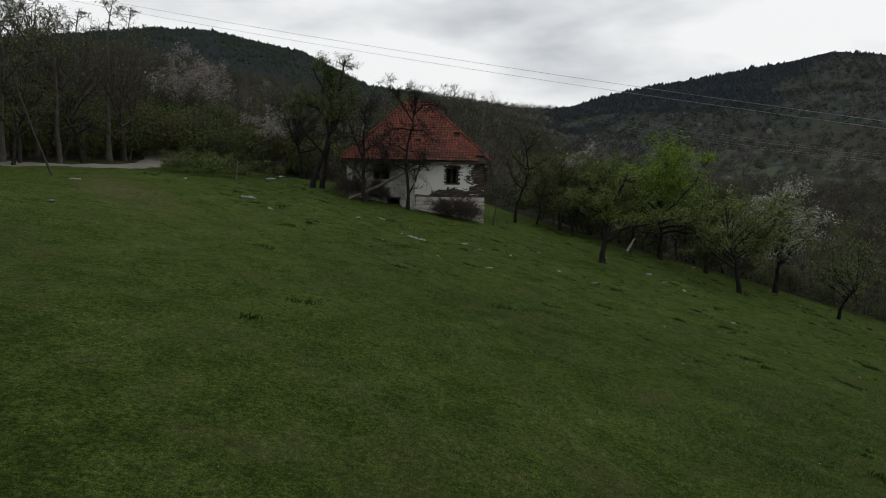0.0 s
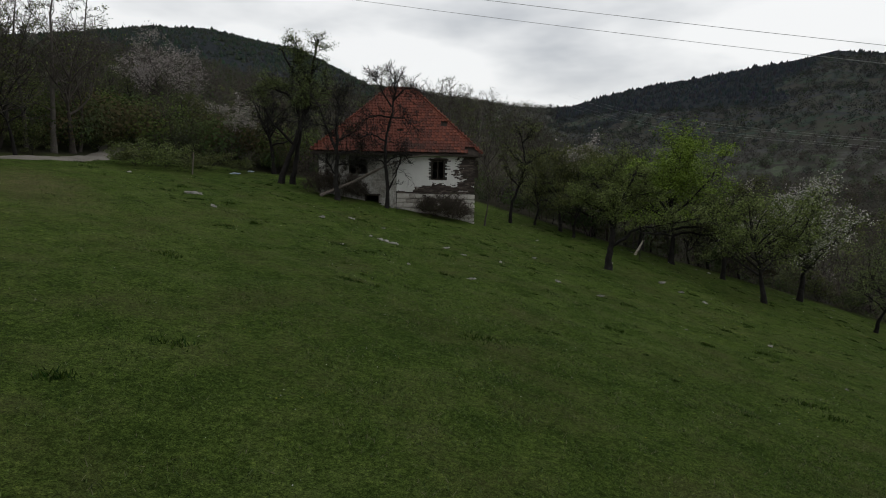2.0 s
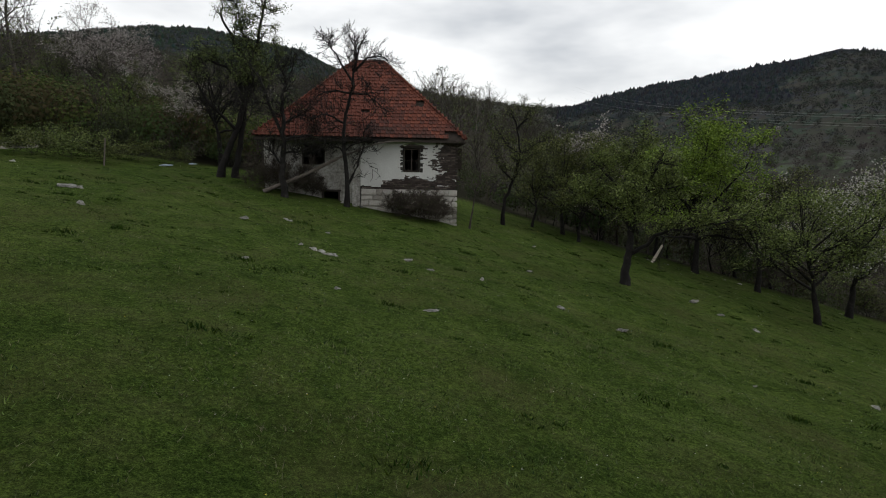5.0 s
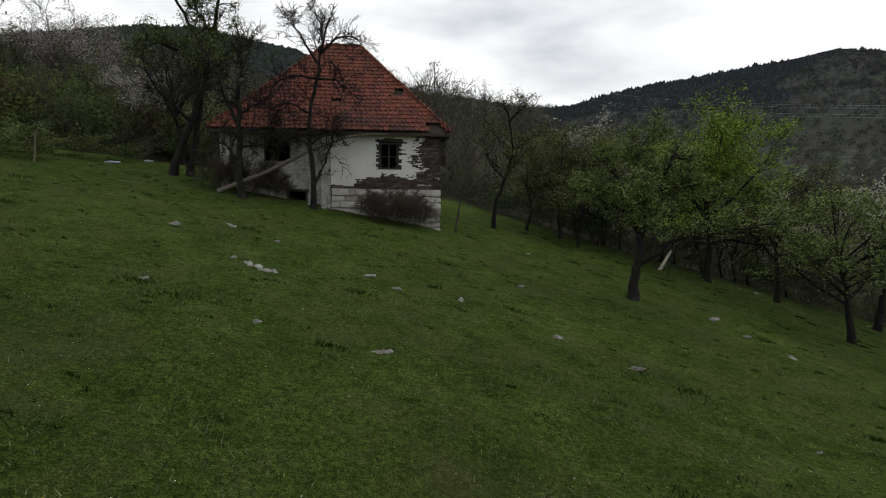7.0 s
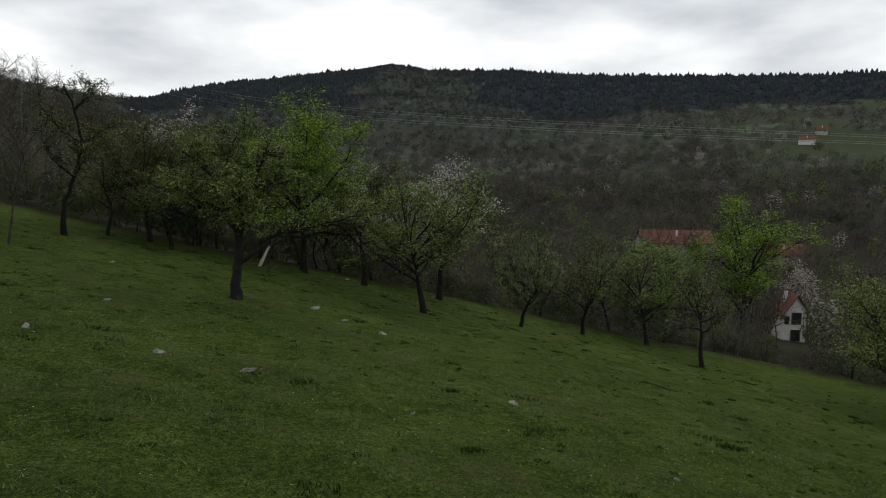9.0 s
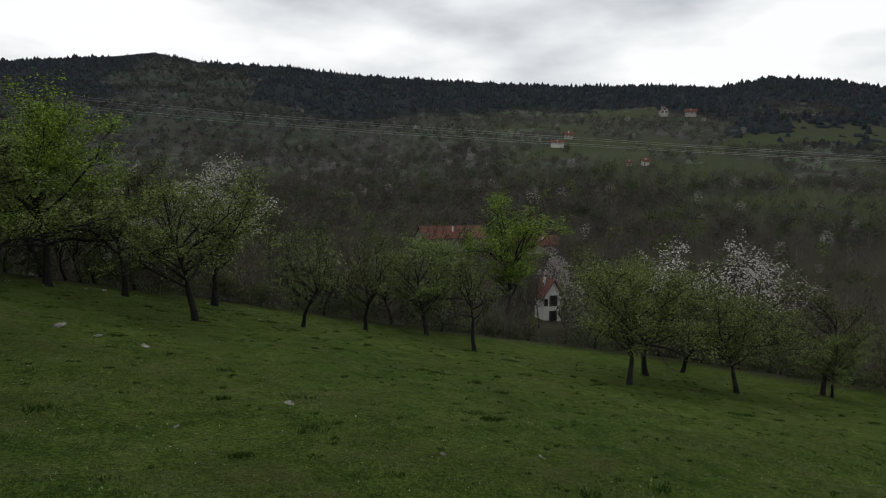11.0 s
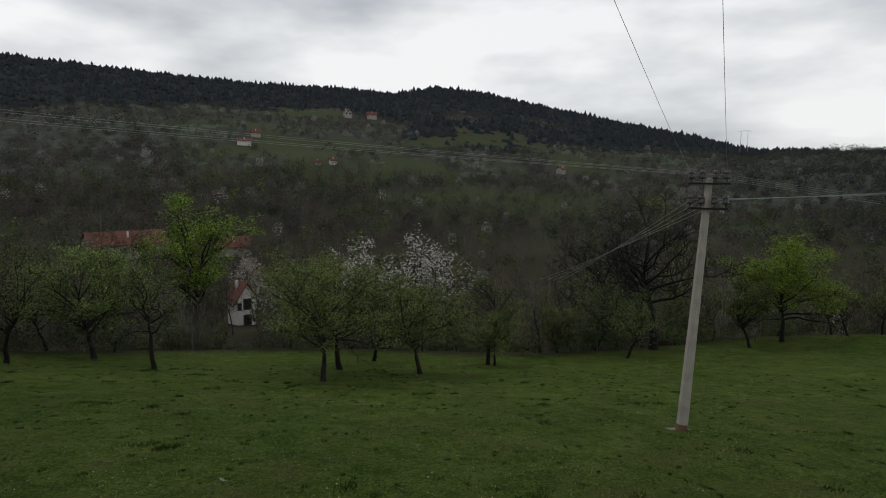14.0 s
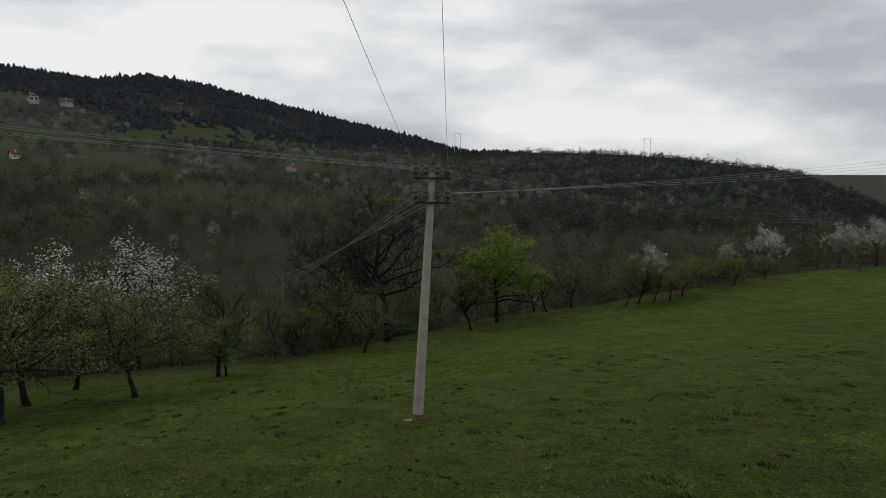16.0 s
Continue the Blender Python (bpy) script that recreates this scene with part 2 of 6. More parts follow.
def ground_material():
    m, nt, b = mat("meadow_grass_and_woodland_soil")
    co = nt.nodes.new("ShaderNodeTexCoord").outputs["Object"]
    big = noise_node(nt, 0.11, 4, 0.6, co)
    mid = noise_node(nt, 0.9, 5, 0.65, co)
    fine = noise_node(nt, 11, 6, 0.7, co)
    g1 = ramp_node(nt, mid.outputs["Fac"], [(0.32, (0.027, 0.046, 0.009)), (0.5, (0.041, 0.065, 0.0132)), (0.68, (0.062, 0.088, 0.023))])
    g2 = ramp_node(nt, big.outputs["Fac"], [(0.35, (0.84, 0.9, 0.82)), (0.65, (1.1, 1.08, 1.06))])
    grass = mix_node(nt, 1.0, g1.outputs[0], g2.outputs[0], "MULTIPLY")
    f = ramp_node(nt, fine.outputs["Fac"], [(0.38, (0.62, 0.62, 0.6)), (0.5, (1.1, 1.1, 1.1)), (0.63, (1.7, 1.6, 1.6))])
    grass = mix_node(nt, 0.8, grass, f.outputs[0], "MULTIPLY")
    grain = noise_node(nt, 48, 5, 0.75, co)
    f2 = ramp_node(nt, grain.outputs["Fac"], [(0.36, (0.30, 0.34, 0.32)), (0.5, (1.05, 1.05, 1.05)), (0.64, (2.2, 2.05, 2.1))])
    grass = mix_node(nt, 0.9, grass, f2.outputs[0], "MULTIPLY")
    blades = noise_node(nt, 19, 4, 0.6, co)
    f3 = ramp_node(nt, blades.outputs["Fac"], [(0.38, (0.58, 0.6, 0.58)), (0.5, (1.0, 1.0, 1.0)), (0.62, (1.6, 1.5, 1.5))])
    grass = mix_node(nt, 0.5, grass, f3.outputs[0], "MULTIPLY")
    lumps = noise_node(nt, 3.2, 5, 0.7, co)
    f4 = ramp_node(nt, lumps.outputs["Fac"], [(0.38, (0.78, 0.8, 0.8)), (0.5, (1.0, 1.0, 1.0)), (0.63, (1.18, 1.14, 1.14))])
    grass = mix_node(nt, 1.0, grass, f4.outputs[0], "MULTIPLY")
    bare = noise_node(nt, 0.45, 5, 0.7, co)
    bare_f = ramp_node(nt, bare.outputs["Fac"], [(0.47, (0, 0, 0)), (0.70, (0.6, 0.6, 0.6))])
    grass = mix_node(nt, bare_f.outputs[0], grass, (0.046, 0.044, 0.018))
    # worn, yellowed ground where the track comes onto the meadow
    worn = nt.nodes.new("ShaderNodeMapping")
    worn.vector_type = "TEXTURE"
    worn.inputs["Location"].default_value, worn.inputs["Rotation"].default_value, worn.inputs["Scale"].default_value = (-14.5, 29.0, 5.5), (0, 0, radians(-52)), (7.5, 2.6, 40)
    nt.links.new(co, worn.inputs[0])
    far_ = nt.nodes.new("ShaderNodeVectorMath")
    far_.operation = "LENGTH"
    nt.links.new(worn.outputs[0], far_.inputs[0])
    patchy = nt.nodes.new("ShaderNodeMath")
    patchy.operation = "MULTIPLY_ADD"
    nt.links.new(noise_node(nt, 1.1, 6, 0.75, co).outputs["Fac"], patchy.inputs[0])
    patchy.inputs[1].default_value = 2.2
    nt.links.new(far_.outputs["Value"], patchy.inputs[2])
    worn_f = ramp_node(nt, patchy.outputs[0], [(0.9, (0.75, 0.75, 0.75)), (1.0, (0, 0, 0))])
    scaled = nt.nodes.new("ShaderNodeMath")
    scaled.operation = "MULTIPLY"
    nt.links.new(patchy.outputs[0], scaled.inputs[0])
    scaled.inputs[1].default_value = 0.47
    nt.links.new(scaled.outputs[0], worn_f.inputs[0])
    worn_f.color_ramp.elements[0].position, worn_f.color_ramp.elements[1].position = 0.55, 0.95
    worn_c = mix_node(nt, 0.9, (0.085, 0.078, 0.036), f2.outputs[0], "MULTIPLY")
    grass = mix_node(nt, worn_f.outputs[0], grass, worn_c)
    soil_n = noise_node(nt, 0.05, 5, 0.6, co)
    soil = ramp_node(nt, soil_n.outputs["Fac"], [(0.35, (0.028, 0.025, 0.019)), (0.55, (0.034, 0.033, 0.022)), (0.7, (0.040, 0.045, 0.024))])
    past_n = noise_node(nt, 0.6, 6, 0.7, co)
    pasture = ramp_node(nt, past_n.outputs["Fac"], [(0.3, (0.030, 0.038, 0.018)), (0.6, (0.047, 0.061, 0.027)), (0.75, (0.064, 0.074, 0.038))])
    # soil turned paler and greyer with distance, haze put into its colour
    hazed_soil = ramp_node(nt, soil_n.outputs["Fac"], [(0.35, (0.042, 0.039, 0.036)), (0.7, (0.048, 0.054, 0.040))])
    at = nt.nodes.new("ShaderNodeAttribute")
    at.attribute_name = "tint"
    sep = nt.nodes.new("ShaderNodeSeparateColor")
    nt.links.new(at.outputs["Color"], sep.inputs[0])
    colour = mix_node(nt, sep.outputs[0], grass, soil.outputs[0])
    colour = mix_node(nt, sep.outputs[2], colour, hazed_soil.outputs[0])
    colour = mix_node(nt, sep.outputs[1], colour, pasture.outputs[0])
    nt.links.new(colour, b.inputs["Base Color"])
    b.inputs["Roughness"].default_value, b.inputs["Specular IOR Level"].default_value = 1.0, 0.03
    bump_node(nt, b, grain.outputs["Fac"], 1.0, 0.05)
    return m


def patch(x, y, scale, seed):
    """Slow variation over the land, from 0 to 1."""
    s = seed * 1.7
    v = np.sin(x / scale + s) * np.sin(y / scale * 1.1 + 2 * s) + 0.6 * np.sin(x / scale * 2.3 + y / scale * 1.7 + s) + 0.4 * np.sin(y / scale * 3.9 - x / scale * 2.9)
    return np.clip(v / 3.2 + 0.5, 0, 1)


def pastures(x, y, az, r):
    """Open grass on the far slopes, 0 to 1."""
    slope_ = np.clip((az - 57) / 6, 0, 1) * np.clip((102 - az) / 8, 0, 1) * np.clip((r - 230) / 40, 0, 1) * np.clip((540 - r) / 50, 0, 1)
    field = np.clip((az - 66.5) / 0.8, 0, 1) * np.clip((74 - az) / 0.8, 0, 1) * np.clip((r - 545) / 15, 0, 1) * np.clip((650 - r) / 15, 0, 1)
    glade = np.clip((az - 105) / 1.5, 0, 1) * np.clip((114 - az) / 1.5, 0, 1) * np.clip((r - 235) / 12, 0, 1) * np.clip((315 - r) / 12, 0, 1)
    field = np.maximum(field, glade)
    return np.maximum(slope_ * np.clip((patch(x, y, 42, 3) - 0.40) * 8, 0, 1), field)


# ---- the ground: one sheet to the horizon ----
def build_ground():
    rings = np.concatenate([np.linspace(0.3, 30, 76), np.linspace(30.5, 100, 90), np.geomspace(102, 2900, 90)])
    az = np.radians(np.arange(0, 360, 0.8))
    n = len(az)
    rr, aa = np.meshgrid(rings, az, indexing="ij")
    x, y = CX + rr * np.sin(aa), CY + rr * np.cos(aa)
    z = land(x, y)
    verts = np.stack([x, y, z], -1).reshape(-1, 3)
    i, j = np.meshgrid(np.arange(len(rings) - 1), np.arange(n), indexing="ij")
    a, b_ = i * n + j, i * n + (j + 1) % n
    faces = np.stack([a, b_, b_ + n, a + n], -1).reshape(-1, 4)
    verts = np.vstack([verts, [[CX, CY, z_at(CX, CY)]]])
    cap = [[len(verts) - 1, (k + 1) % n, k] for k in range(n)]
    deg = np.degrees(np.arctan2(verts[:, 0] - CX, verts[:, 1] - CY))
    deg = np.where(deg < -120, deg + 360, deg)
    r = np.hypot(verts[:, 0] - CX, verts[:, 1] - CY)
    wood = np.clip((r - edge_of(deg) - 1) / 3, 0, 1)
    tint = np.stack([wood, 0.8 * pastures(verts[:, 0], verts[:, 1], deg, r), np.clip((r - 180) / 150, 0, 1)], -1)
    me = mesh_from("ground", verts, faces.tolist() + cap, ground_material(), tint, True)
    tagged(new("ground", me), "sloping grazed spring meadow running into wooded hills", "ground", kind="structure")


build_ground()


# ---- trees ----
def tubes(paths):
    """One mesh of tapered round branches. paths: (points, radii, sides)."""
    verts, faces, base = [], [], 0
    for pts_, rad, sides in paths:
        p = np.asarray(pts_)
        t = np.gradient(p, axis=0)
        t /= np.linalg.norm(t, axis=1)[:, None] + 1e-9
        ref = np.where(np.abs(t[:, 2:3]) > 0.9, [[1.0, 0, 0]], [[0, 0, 1.0]])
        u = np.cross(t, ref)
        u /= np.linalg.norm(u, axis=1)[:, None] + 1e-9
        v = np.cross(t, u)
        ang = np.arange(sides) * 2 * np.pi / sides
        ring = p[:, None, :] + np.asarray(rad)[:, None, None] * (np.cos(ang)[None, :, None] * u[:, None, :] + np.sin(ang)[None, :, None] * v[:, None, :])
        verts.append(ring.reshape(-1, 3))
        k = len(p)
        for i in range(k - 1):
            for s in range(sides):
                a, b_ = base + i * sides + s, base + i * sides + (s + 1) % sides
                faces.append((a, b_, b_ + sides, a + sides))
        base += k * sides
    return np.vstack(verts), faces


def grow(rng, height, spread, fork, thick, limbs=6, lean=(0, 0), twist=0.25, up=0.55, twig=3, tall=False, droop=0.0, sub=5, stems=(), reach=1.6, stout=1.0):
    """Branch paths of a tree, and the points and directions of its outer twigs. stems: main limbs with a shape of their own, (radius, points), the first from the ground."""
    paths, tips = [], []

    def path(start, way, length, n, bend, lift):
        p, q = [np.array(start)], np.array(way) / np.linalg.norm(way)
        for _ in range(n):
            q = q + rng.normal(0, bend, 3) + np.array([0, 0, lift])
            q /= np.linalg.norm(q)
            p.append(p[-1] + q * length / n)
        return np.array(p), q

    if stems:
        limbs_ = []
        for k, (r0, pts_) in enumerate(stems):
            p = np.array([(a, b_, c) for a, b_, c in pts_], float)
            steps = np.linspace(0, len(p) - 1, (len(p) - 1) * 3 + 1)
            fine = np.stack([np.interp(steps, np.arange(len(p)), p[:, d]) for d in range(3)], -1)
            fine[1:-1] = (fine[:-2] + 2 * fine[1:-1] + fine[2:]) / 4
            fine[1:-1] += rng.normal(0, 0.035, fine[1:-1].shape)
            end = 0.3 if pts_[0][2] < 0.2 else 0.22
            taper = r0 * np.linspace(1, end, len(fine))
            if pts_[0][2] < 0.2:
                fine[0, 2] -= 0.3
                taper[:2] *= (1.5, 1.15)
            paths.append((fine, taper, 7))
            limbs_.append((fine, r0, 0.45 if pts_[0][2] < 0.2 else 0.12))
        starts_ = [(limb, reach * (0.75 if r0 < 0.06 else 1.0), max(r0 * 0.6, 0.03), f0) for limb, r0, f0 in limbs_]
    top = height * (0.92 if tall else fork)
    if not stems:
        starts_ = []
        trunk, q = path((0, 0, -0.25), (lean[0], lean[1], 1), top + 0.25, 8 if tall else 5, 0.07 if tall else 0.1, 0.02)
        r_end = 0.12 if tall else 0.62
        rad = thick * np.linspace(1, r_end, len(trunk)) * np.concatenate([[1.35, 1.1], np.ones(len(trunk) - 2)])
        paths.append((trunk, rad, 8))
        starts = []
        stem = trunk
        if not tall:
            stem, _ = path(trunk[-1], q + rng.normal(0, 0.2, 3), height * 0.86 - top, 6, 0.2, 0.06)
            paths.append((stem, thick * 0.5 * np.linspace(1, 0.12, len(stem)), 6))
        count = limbs * 3 if tall else int(limbs * 1.6)
        for k in range(count):
            a = 2.4 * k + rng.uniform(-0.5, 0.5)
            f = rng.uniform(fork, 0.97) if tall else max(0.0, rng.uniform(-0.5, 0.95))
            idx = f * (len(stem) - 1)
            i0 = min(int(idx), len(stem) - 2)
            s = stem[i0] + (stem[i0 + 1] - stem[i0]) * (idx - i0)
            if tall:
                ln, r0 = spread * (1.25 - f) * rng.uniform(0.8, 1.3), thick * 0.3 * (1.1 - f * 0.6)
                w = (math.cos(a), math.sin(a), rng.uniform(0.4, 1.3))
            else:
                # limbs reach for points spread evenly over a rounded crown
                up_ = 1 - 1.55 * (k + 0.5) / count
                flat = math.sqrt(max(0.0, 1 - up_ * up_))
                full = rng.uniform(0.68, 0.92)
                goal = np.array([trunk[-1][0] * 0.4 + math.cos(a) * flat * spread * full, trunk[-1][1] * 0.4 + math.sin(a) * flat * spread * full, (top + height) / 2 + up_ * (height - top) * 0.5 * full])
                f = min(0.95, max(0.0, (goal[2] - top) / (height - top) * 0.75 - 0.2))
                idx = f * (len(stem) - 1)
                i0 = min(int(idx), len(stem) - 2)
                s = stem[i0] + (stem[i0 + 1] - stem[i0]) * (idx - i0)
                ln, r0 = float(np.linalg.norm(goal - s)) * 1.05, thick * rng.uniform(0.34, 0.5) * (1 - 0.6 * f)
                w = goal - s
            starts.append((s, w, ln, r0))
        for s, w, ln, r0 in starts:
            limb, _ = path(s, w, ln, 6, twist * (1.0 if tall else 0.6), 0.07 if tall else 0.0)
            paths.append((limb, r0 * np.linspace(1, 0.22, len(limb)), 5))
            starts_.append((limb, ln, r0, 0.25))
    for limb, ln, r0, f0 in starts_:
        for b_ in range(sub):
            f = rng.uniform(f0, 1.0) * (len(limb) - 1)
            i0 = min(int(f), len(limb) - 2)
            at = limb[i0] + (limb[i0 + 1] - limb[i0]) * (f - i0)
            way = (limb[i0 + 1] - limb[i0]) / np.linalg.norm(limb[i0 + 1] - limb[i0]) + rng.normal(0, 0.7, 3) + np.array([0, 0, 0.3 - droop])
            br, _ = path(at, way, (ln if tall or stems else min(ln, spread)) * rng.uniform(0.28, 0.5), 4, twist * 1.2, 0.05 - droop)
            paths.append((br, r0 * 0.34 * np.linspace(1, 0.3, 5), 4))
            for _ in range(twig * 2):
                g = rng.uniform(0.15, 1.0) * 4
                j0 = min(int(g), 3)
                at2 = br[j0] + (br[j0 + 1] - br[j0]) * (g - j0)
                way2 = (br[j0 + 1] - br[j0]) / np.linalg.norm(br[j0 + 1] - br[j0]) + rng.normal(0, 0.7, 3) + np.array([0, 0, 0.3 - droop])
                tw, q2 = path(at2, way2, ln * rng.uniform(0.13, 0.26), 2, 0.25, 0.05 - droop)
                paths.append((tw, r0 * 0.13 * np.linspace(1, 0.35, 3) + (0.006 if stems else 0.003 * stout), 3))
                for f3 in (0.4, 0.7, 1.0):
                    tips.append((tw[0] * (1 - f3) + tw[2] * f3, q2))
                for _ in range(twig - 1):
                    at3 = tw[0] + (tw[2] - tw[0]) * rng.uniform(0.3, 1)
                    tl, q3 = path(at3, q2 + rng.normal(0, 0.8, 3), ln * rng.uniform(0.06, 0.14), 1, 0.1, 0)
                    paths.append((tl, np.array([0.010, 0.005]) if stems else np.array([0.007, 0.003]) * stout, 3))
                    tips.append((tl[1], q3))
    return paths, tips


def leaf_cards(rng, centres, size, spread, light=False):
    """Small pointed leaves in flat sprays round their centres, mostly turned to the sky."""
    n = len(centres)
    c = centres + rng.normal(0, spread, (n, 3)) * np.array([1, 1, 0.5])
    u = rng.normal(0, 1, (n, 3)) * np.array([1, 1, 0.55])
    u /= np.linalg.norm(u, axis=1)[:, None]
    v = np.cross(rng.normal(0, 0.55, (n, 3)) + np.array([0, 0, 1.0]), u)
    v /= np.linalg.norm(v, axis=1)[:, None]
    s = size * rng.uniform(0.6, 1.35, (n, 1))
    if light:
        verts = np.stack([c - u * s, c + v * s * 0.7, c + u * s], 1).reshape(-1, 3)
        return verts, np.arange(n)[:, None] * 3 + np.array([[0, 1, 2]])
    verts = np.stack([c - u * s, c + v * s * 0.55, c + u * s, c - v * s * 0.55], 1).reshape(-1, 3)
    i = np.arange(n)[:, None] * 4
    return verts, i + np.array([[0, 1, 2, 3]])


def part(name, mesh, parent, label="", kind=""):
    ob = new(name, mesh)
    ob.parent = parent
    return tagged(ob, label, kind=kind)


def make_tree(seed, name, label, height, spread, fork=0.25, thick=0.16, limbs=6, leaves=0, leaf=M_LEAF, size=0.09, blossom=0, petals=M_BLOSSOM, petal_size=0.07, bark=M_BARK, group="", clump=0.15, light=False, low=0.3, **more):
    rng = np.random.default_rng(seed)
    top = tagged(new(name), label, "tree", group)
    paths, tips = grow(rng, height, spread, fork, thick, limbs, **more)
    pos = np.array([t[0] for t in tips])
    if more.get("tall"):
        # bring the crown over its foot
        mid = pos.mean(axis=0)

        def centred(p):
            up_ = np.minimum((np.clip(p[:, 2:3], 0, None) / mid[2]) ** 1.8, 1.6)
            return p - 0.8 * mid * np.array([1, 1, 0]) * up_

        paths = [(centred(np.asarray(p)), r_, s) for p, r_, s in paths]
        pos = centred(pos)
    v, f = tubes(paths)
    part("trunk", mesh_from("trunk", v, f, bark, smooth=True), top)
    if leaves:
        spurs = pos[(rng.random(len(pos)) < 0.4) & (pos[:, 2] > low * pos[:, 2].max())]
        c = spurs[rng.integers(0, len(spurs), leaves)]
        v, f = leaf_cards(rng, c, size, clump, light)
        part("crown", mesh_from("crown", v, f, leaf), top)
    if blossom:
        high = pos[np.argsort(pos[:, 2] + rng.normal(0, 1.0, len(pos)))[len(pos) // 4:]]
        c = high[rng.integers(0, len(high), blossom)]
        v, f = leaf_cards(rng, c, petal_size, clump * 0.8)
        part("blossom", mesh_from("blossom", v, f, petals), top, "white spring blossom")
    return top


def stand(x, y, turn=0.0, scale=1.0, sink=0.0):
    return pose(x, y, z_at(x, y) - sink, 0, 0, turn) @ Matrix.Scale(scale, 4)


PROTO, HEIGHTS = {}, {}


def tree(kind, x, y, size, turn=0.0):
    """Stand a tree of that kind, size metres high, at x, y."""
    if kind not in PROTO:
        PROTO[kind] = KINDS[kind][1]()
        tops = [v.co.z for c in PROTO[kind].children for v in c.data.vertices]
        HEIGHTS[kind] = float(np.percentile(tops, 99.7))
        m = stand(x, y, turn, size / HEIGHTS[kind])
        PROTO[kind].matrix_basis = m
        return PROTO[kind]
    m = stand(x, y, turn, size / HEIGHTS[kind])
    t = PROTO[kind].copy()
    scene.collection.objects.link(t)
    t.matrix_basis = m
    for c in PROTO[kind].children:
        k = c.copy()
        scene.collection.objects.link(k)
        k.parent = t
    return t


# main limbs of the old trees that stand alone: radius, then points out, back and up from the foot
APPLE_LIMBS = (
    (0.19, ((0, 0, 0), (0.03, 0, 0.7), (0.1, 0, 1.35), (0.2, 0, 2.2), (0.35, 0.1, 3.1), (0.6, 0.2, 3.9), (0.9, 0.2, 4.6), (1.1, 0.1, 5.2))),
    (0.09, ((0.1, 0, 1.25), (0.8, -0.2, 1.75), (1.25, -0.3, 2.3), (2.4, -0.4, 2.5), (3.5, -0.3, 2.8), (4.2, -0.3, 2.9))),
    (0.12, ((0.2, 0, 2.2), (-0.35, 0.1, 3.1), (-0.2, 0.3, 3.8), (-0.95, 0.3, 4.6), (-1.6, 0.2, 5.1))),
    (0.07, ((-0.2, 0.3, 3.8), (-0.15, 0.3, 5.2), (0.4, 0.2, 6.1))),
    (0.07, ((-0.35, 0.1, 3.1), (-1.1, -0.2, 3.5), (-1.9, -0.4, 3.9))),
    (0.08, ((0.2, 0, 2.2), (0.3, -1.2, 3.0), (0.2, -2.2, 3.7))),
    (0.08, ((0.35, 0.1, 3.1), (0.7, 1.3, 3.9), (0.9, 2.2, 4.7))),
    (0.06, ((0.6, 0.2, 3.9), (1.3, 0.3, 4.0), (2.0, 0.2, 4.2))))
PEAR_TWIN_LIMBS = (
    (0.17, ((-0.7, 0, 0.05), (-0.25, 0, 1.5), (0.15, 0, 2.3), (0.5, 0, 3.5), (0.3, 0.1, 4.8), (1.1, 0.2, 6.2), (1.3, 0.1, 7.4), (1.6, 0, 8.6))),
    (0.16, ((0, 0.1, 0), (0.2, 0.1, 1.2), (0.4, 0.2, 2.2), (0.55, 0.3, 3.5), (0.9, 0.2, 4.5), (0.6, 0.1, 5.8), (-0.1, 0, 6.8), (-0.5, 0, 7.8))),
    (0.09, ((0.15, 0, 2.3), (-0.8, -0.2, 3.2), (-1.5, -0.3, 4.2), (-1.7, -0.3, 5.0))),
    (0.08, ((0.3, 0, 4.8), (-0.6, 0.2, 5.5), (-1.4, 0.3, 5.6), (-1.9, 0.3, 5.2))),
    (0.08, ((0.9, 0.2, 4.5), (1.7, 0.3, 5.2), (2.2, 0.4, 6.4))),
    (0.07, ((0.5, 0, 3.5), (0.8, -1.1, 4.2), (0.9, -1.8, 5.0))),
    (0.07, ((1.1, 0.2, 6.2), (0.4, -0.3, 6.9), (0.3, -0.5, 8.0))))
PEAR_STUB_LIMBS = (
    (0.16, ((0, 0, 0), (-0.05, 0, 1.5), (0, 0, 2.8), (0, 0, 4.0), (-0.1, 0, 5.0), (0.2, 0.1, 5.8), (-0.2, 0.1, 6.6))),
    (0.11, ((0, 0, 2.8), (-0.2, 0.1, 3.6), (-0.7, 0.2, 4.6), (-0.95, 0.3, 5.6), (-1.5, 0.3, 6.4))),
    (0.06, ((0.2, 0.1, 5.8), (0.5, 0.1, 6.4), (0.6, 0.1, 6.8))),
    (0.07, ((0, 0, 3.7), (0.7, 0.1, 4.1), (1.3, 0.1, 4.4))),
    (0.06, ((0, 0, 2.9), (1.0, 0, 3.1), (1.9, 0.1, 3.3))),
    (0.06, ((0, 0, 2.2), (0.9, -0.2, 2.3), (1.6, -0.2, 2.7))),
    (0.06, ((-0.05, 0, 1.6), (-0.6, -0.3, 2.3), (-0.9, -0.4, 3.0))),
    (0.06, ((-0.7, 0.2, 4.6), (-1.5, 0, 4.7), (-2.1, -0.1, 4.4))))
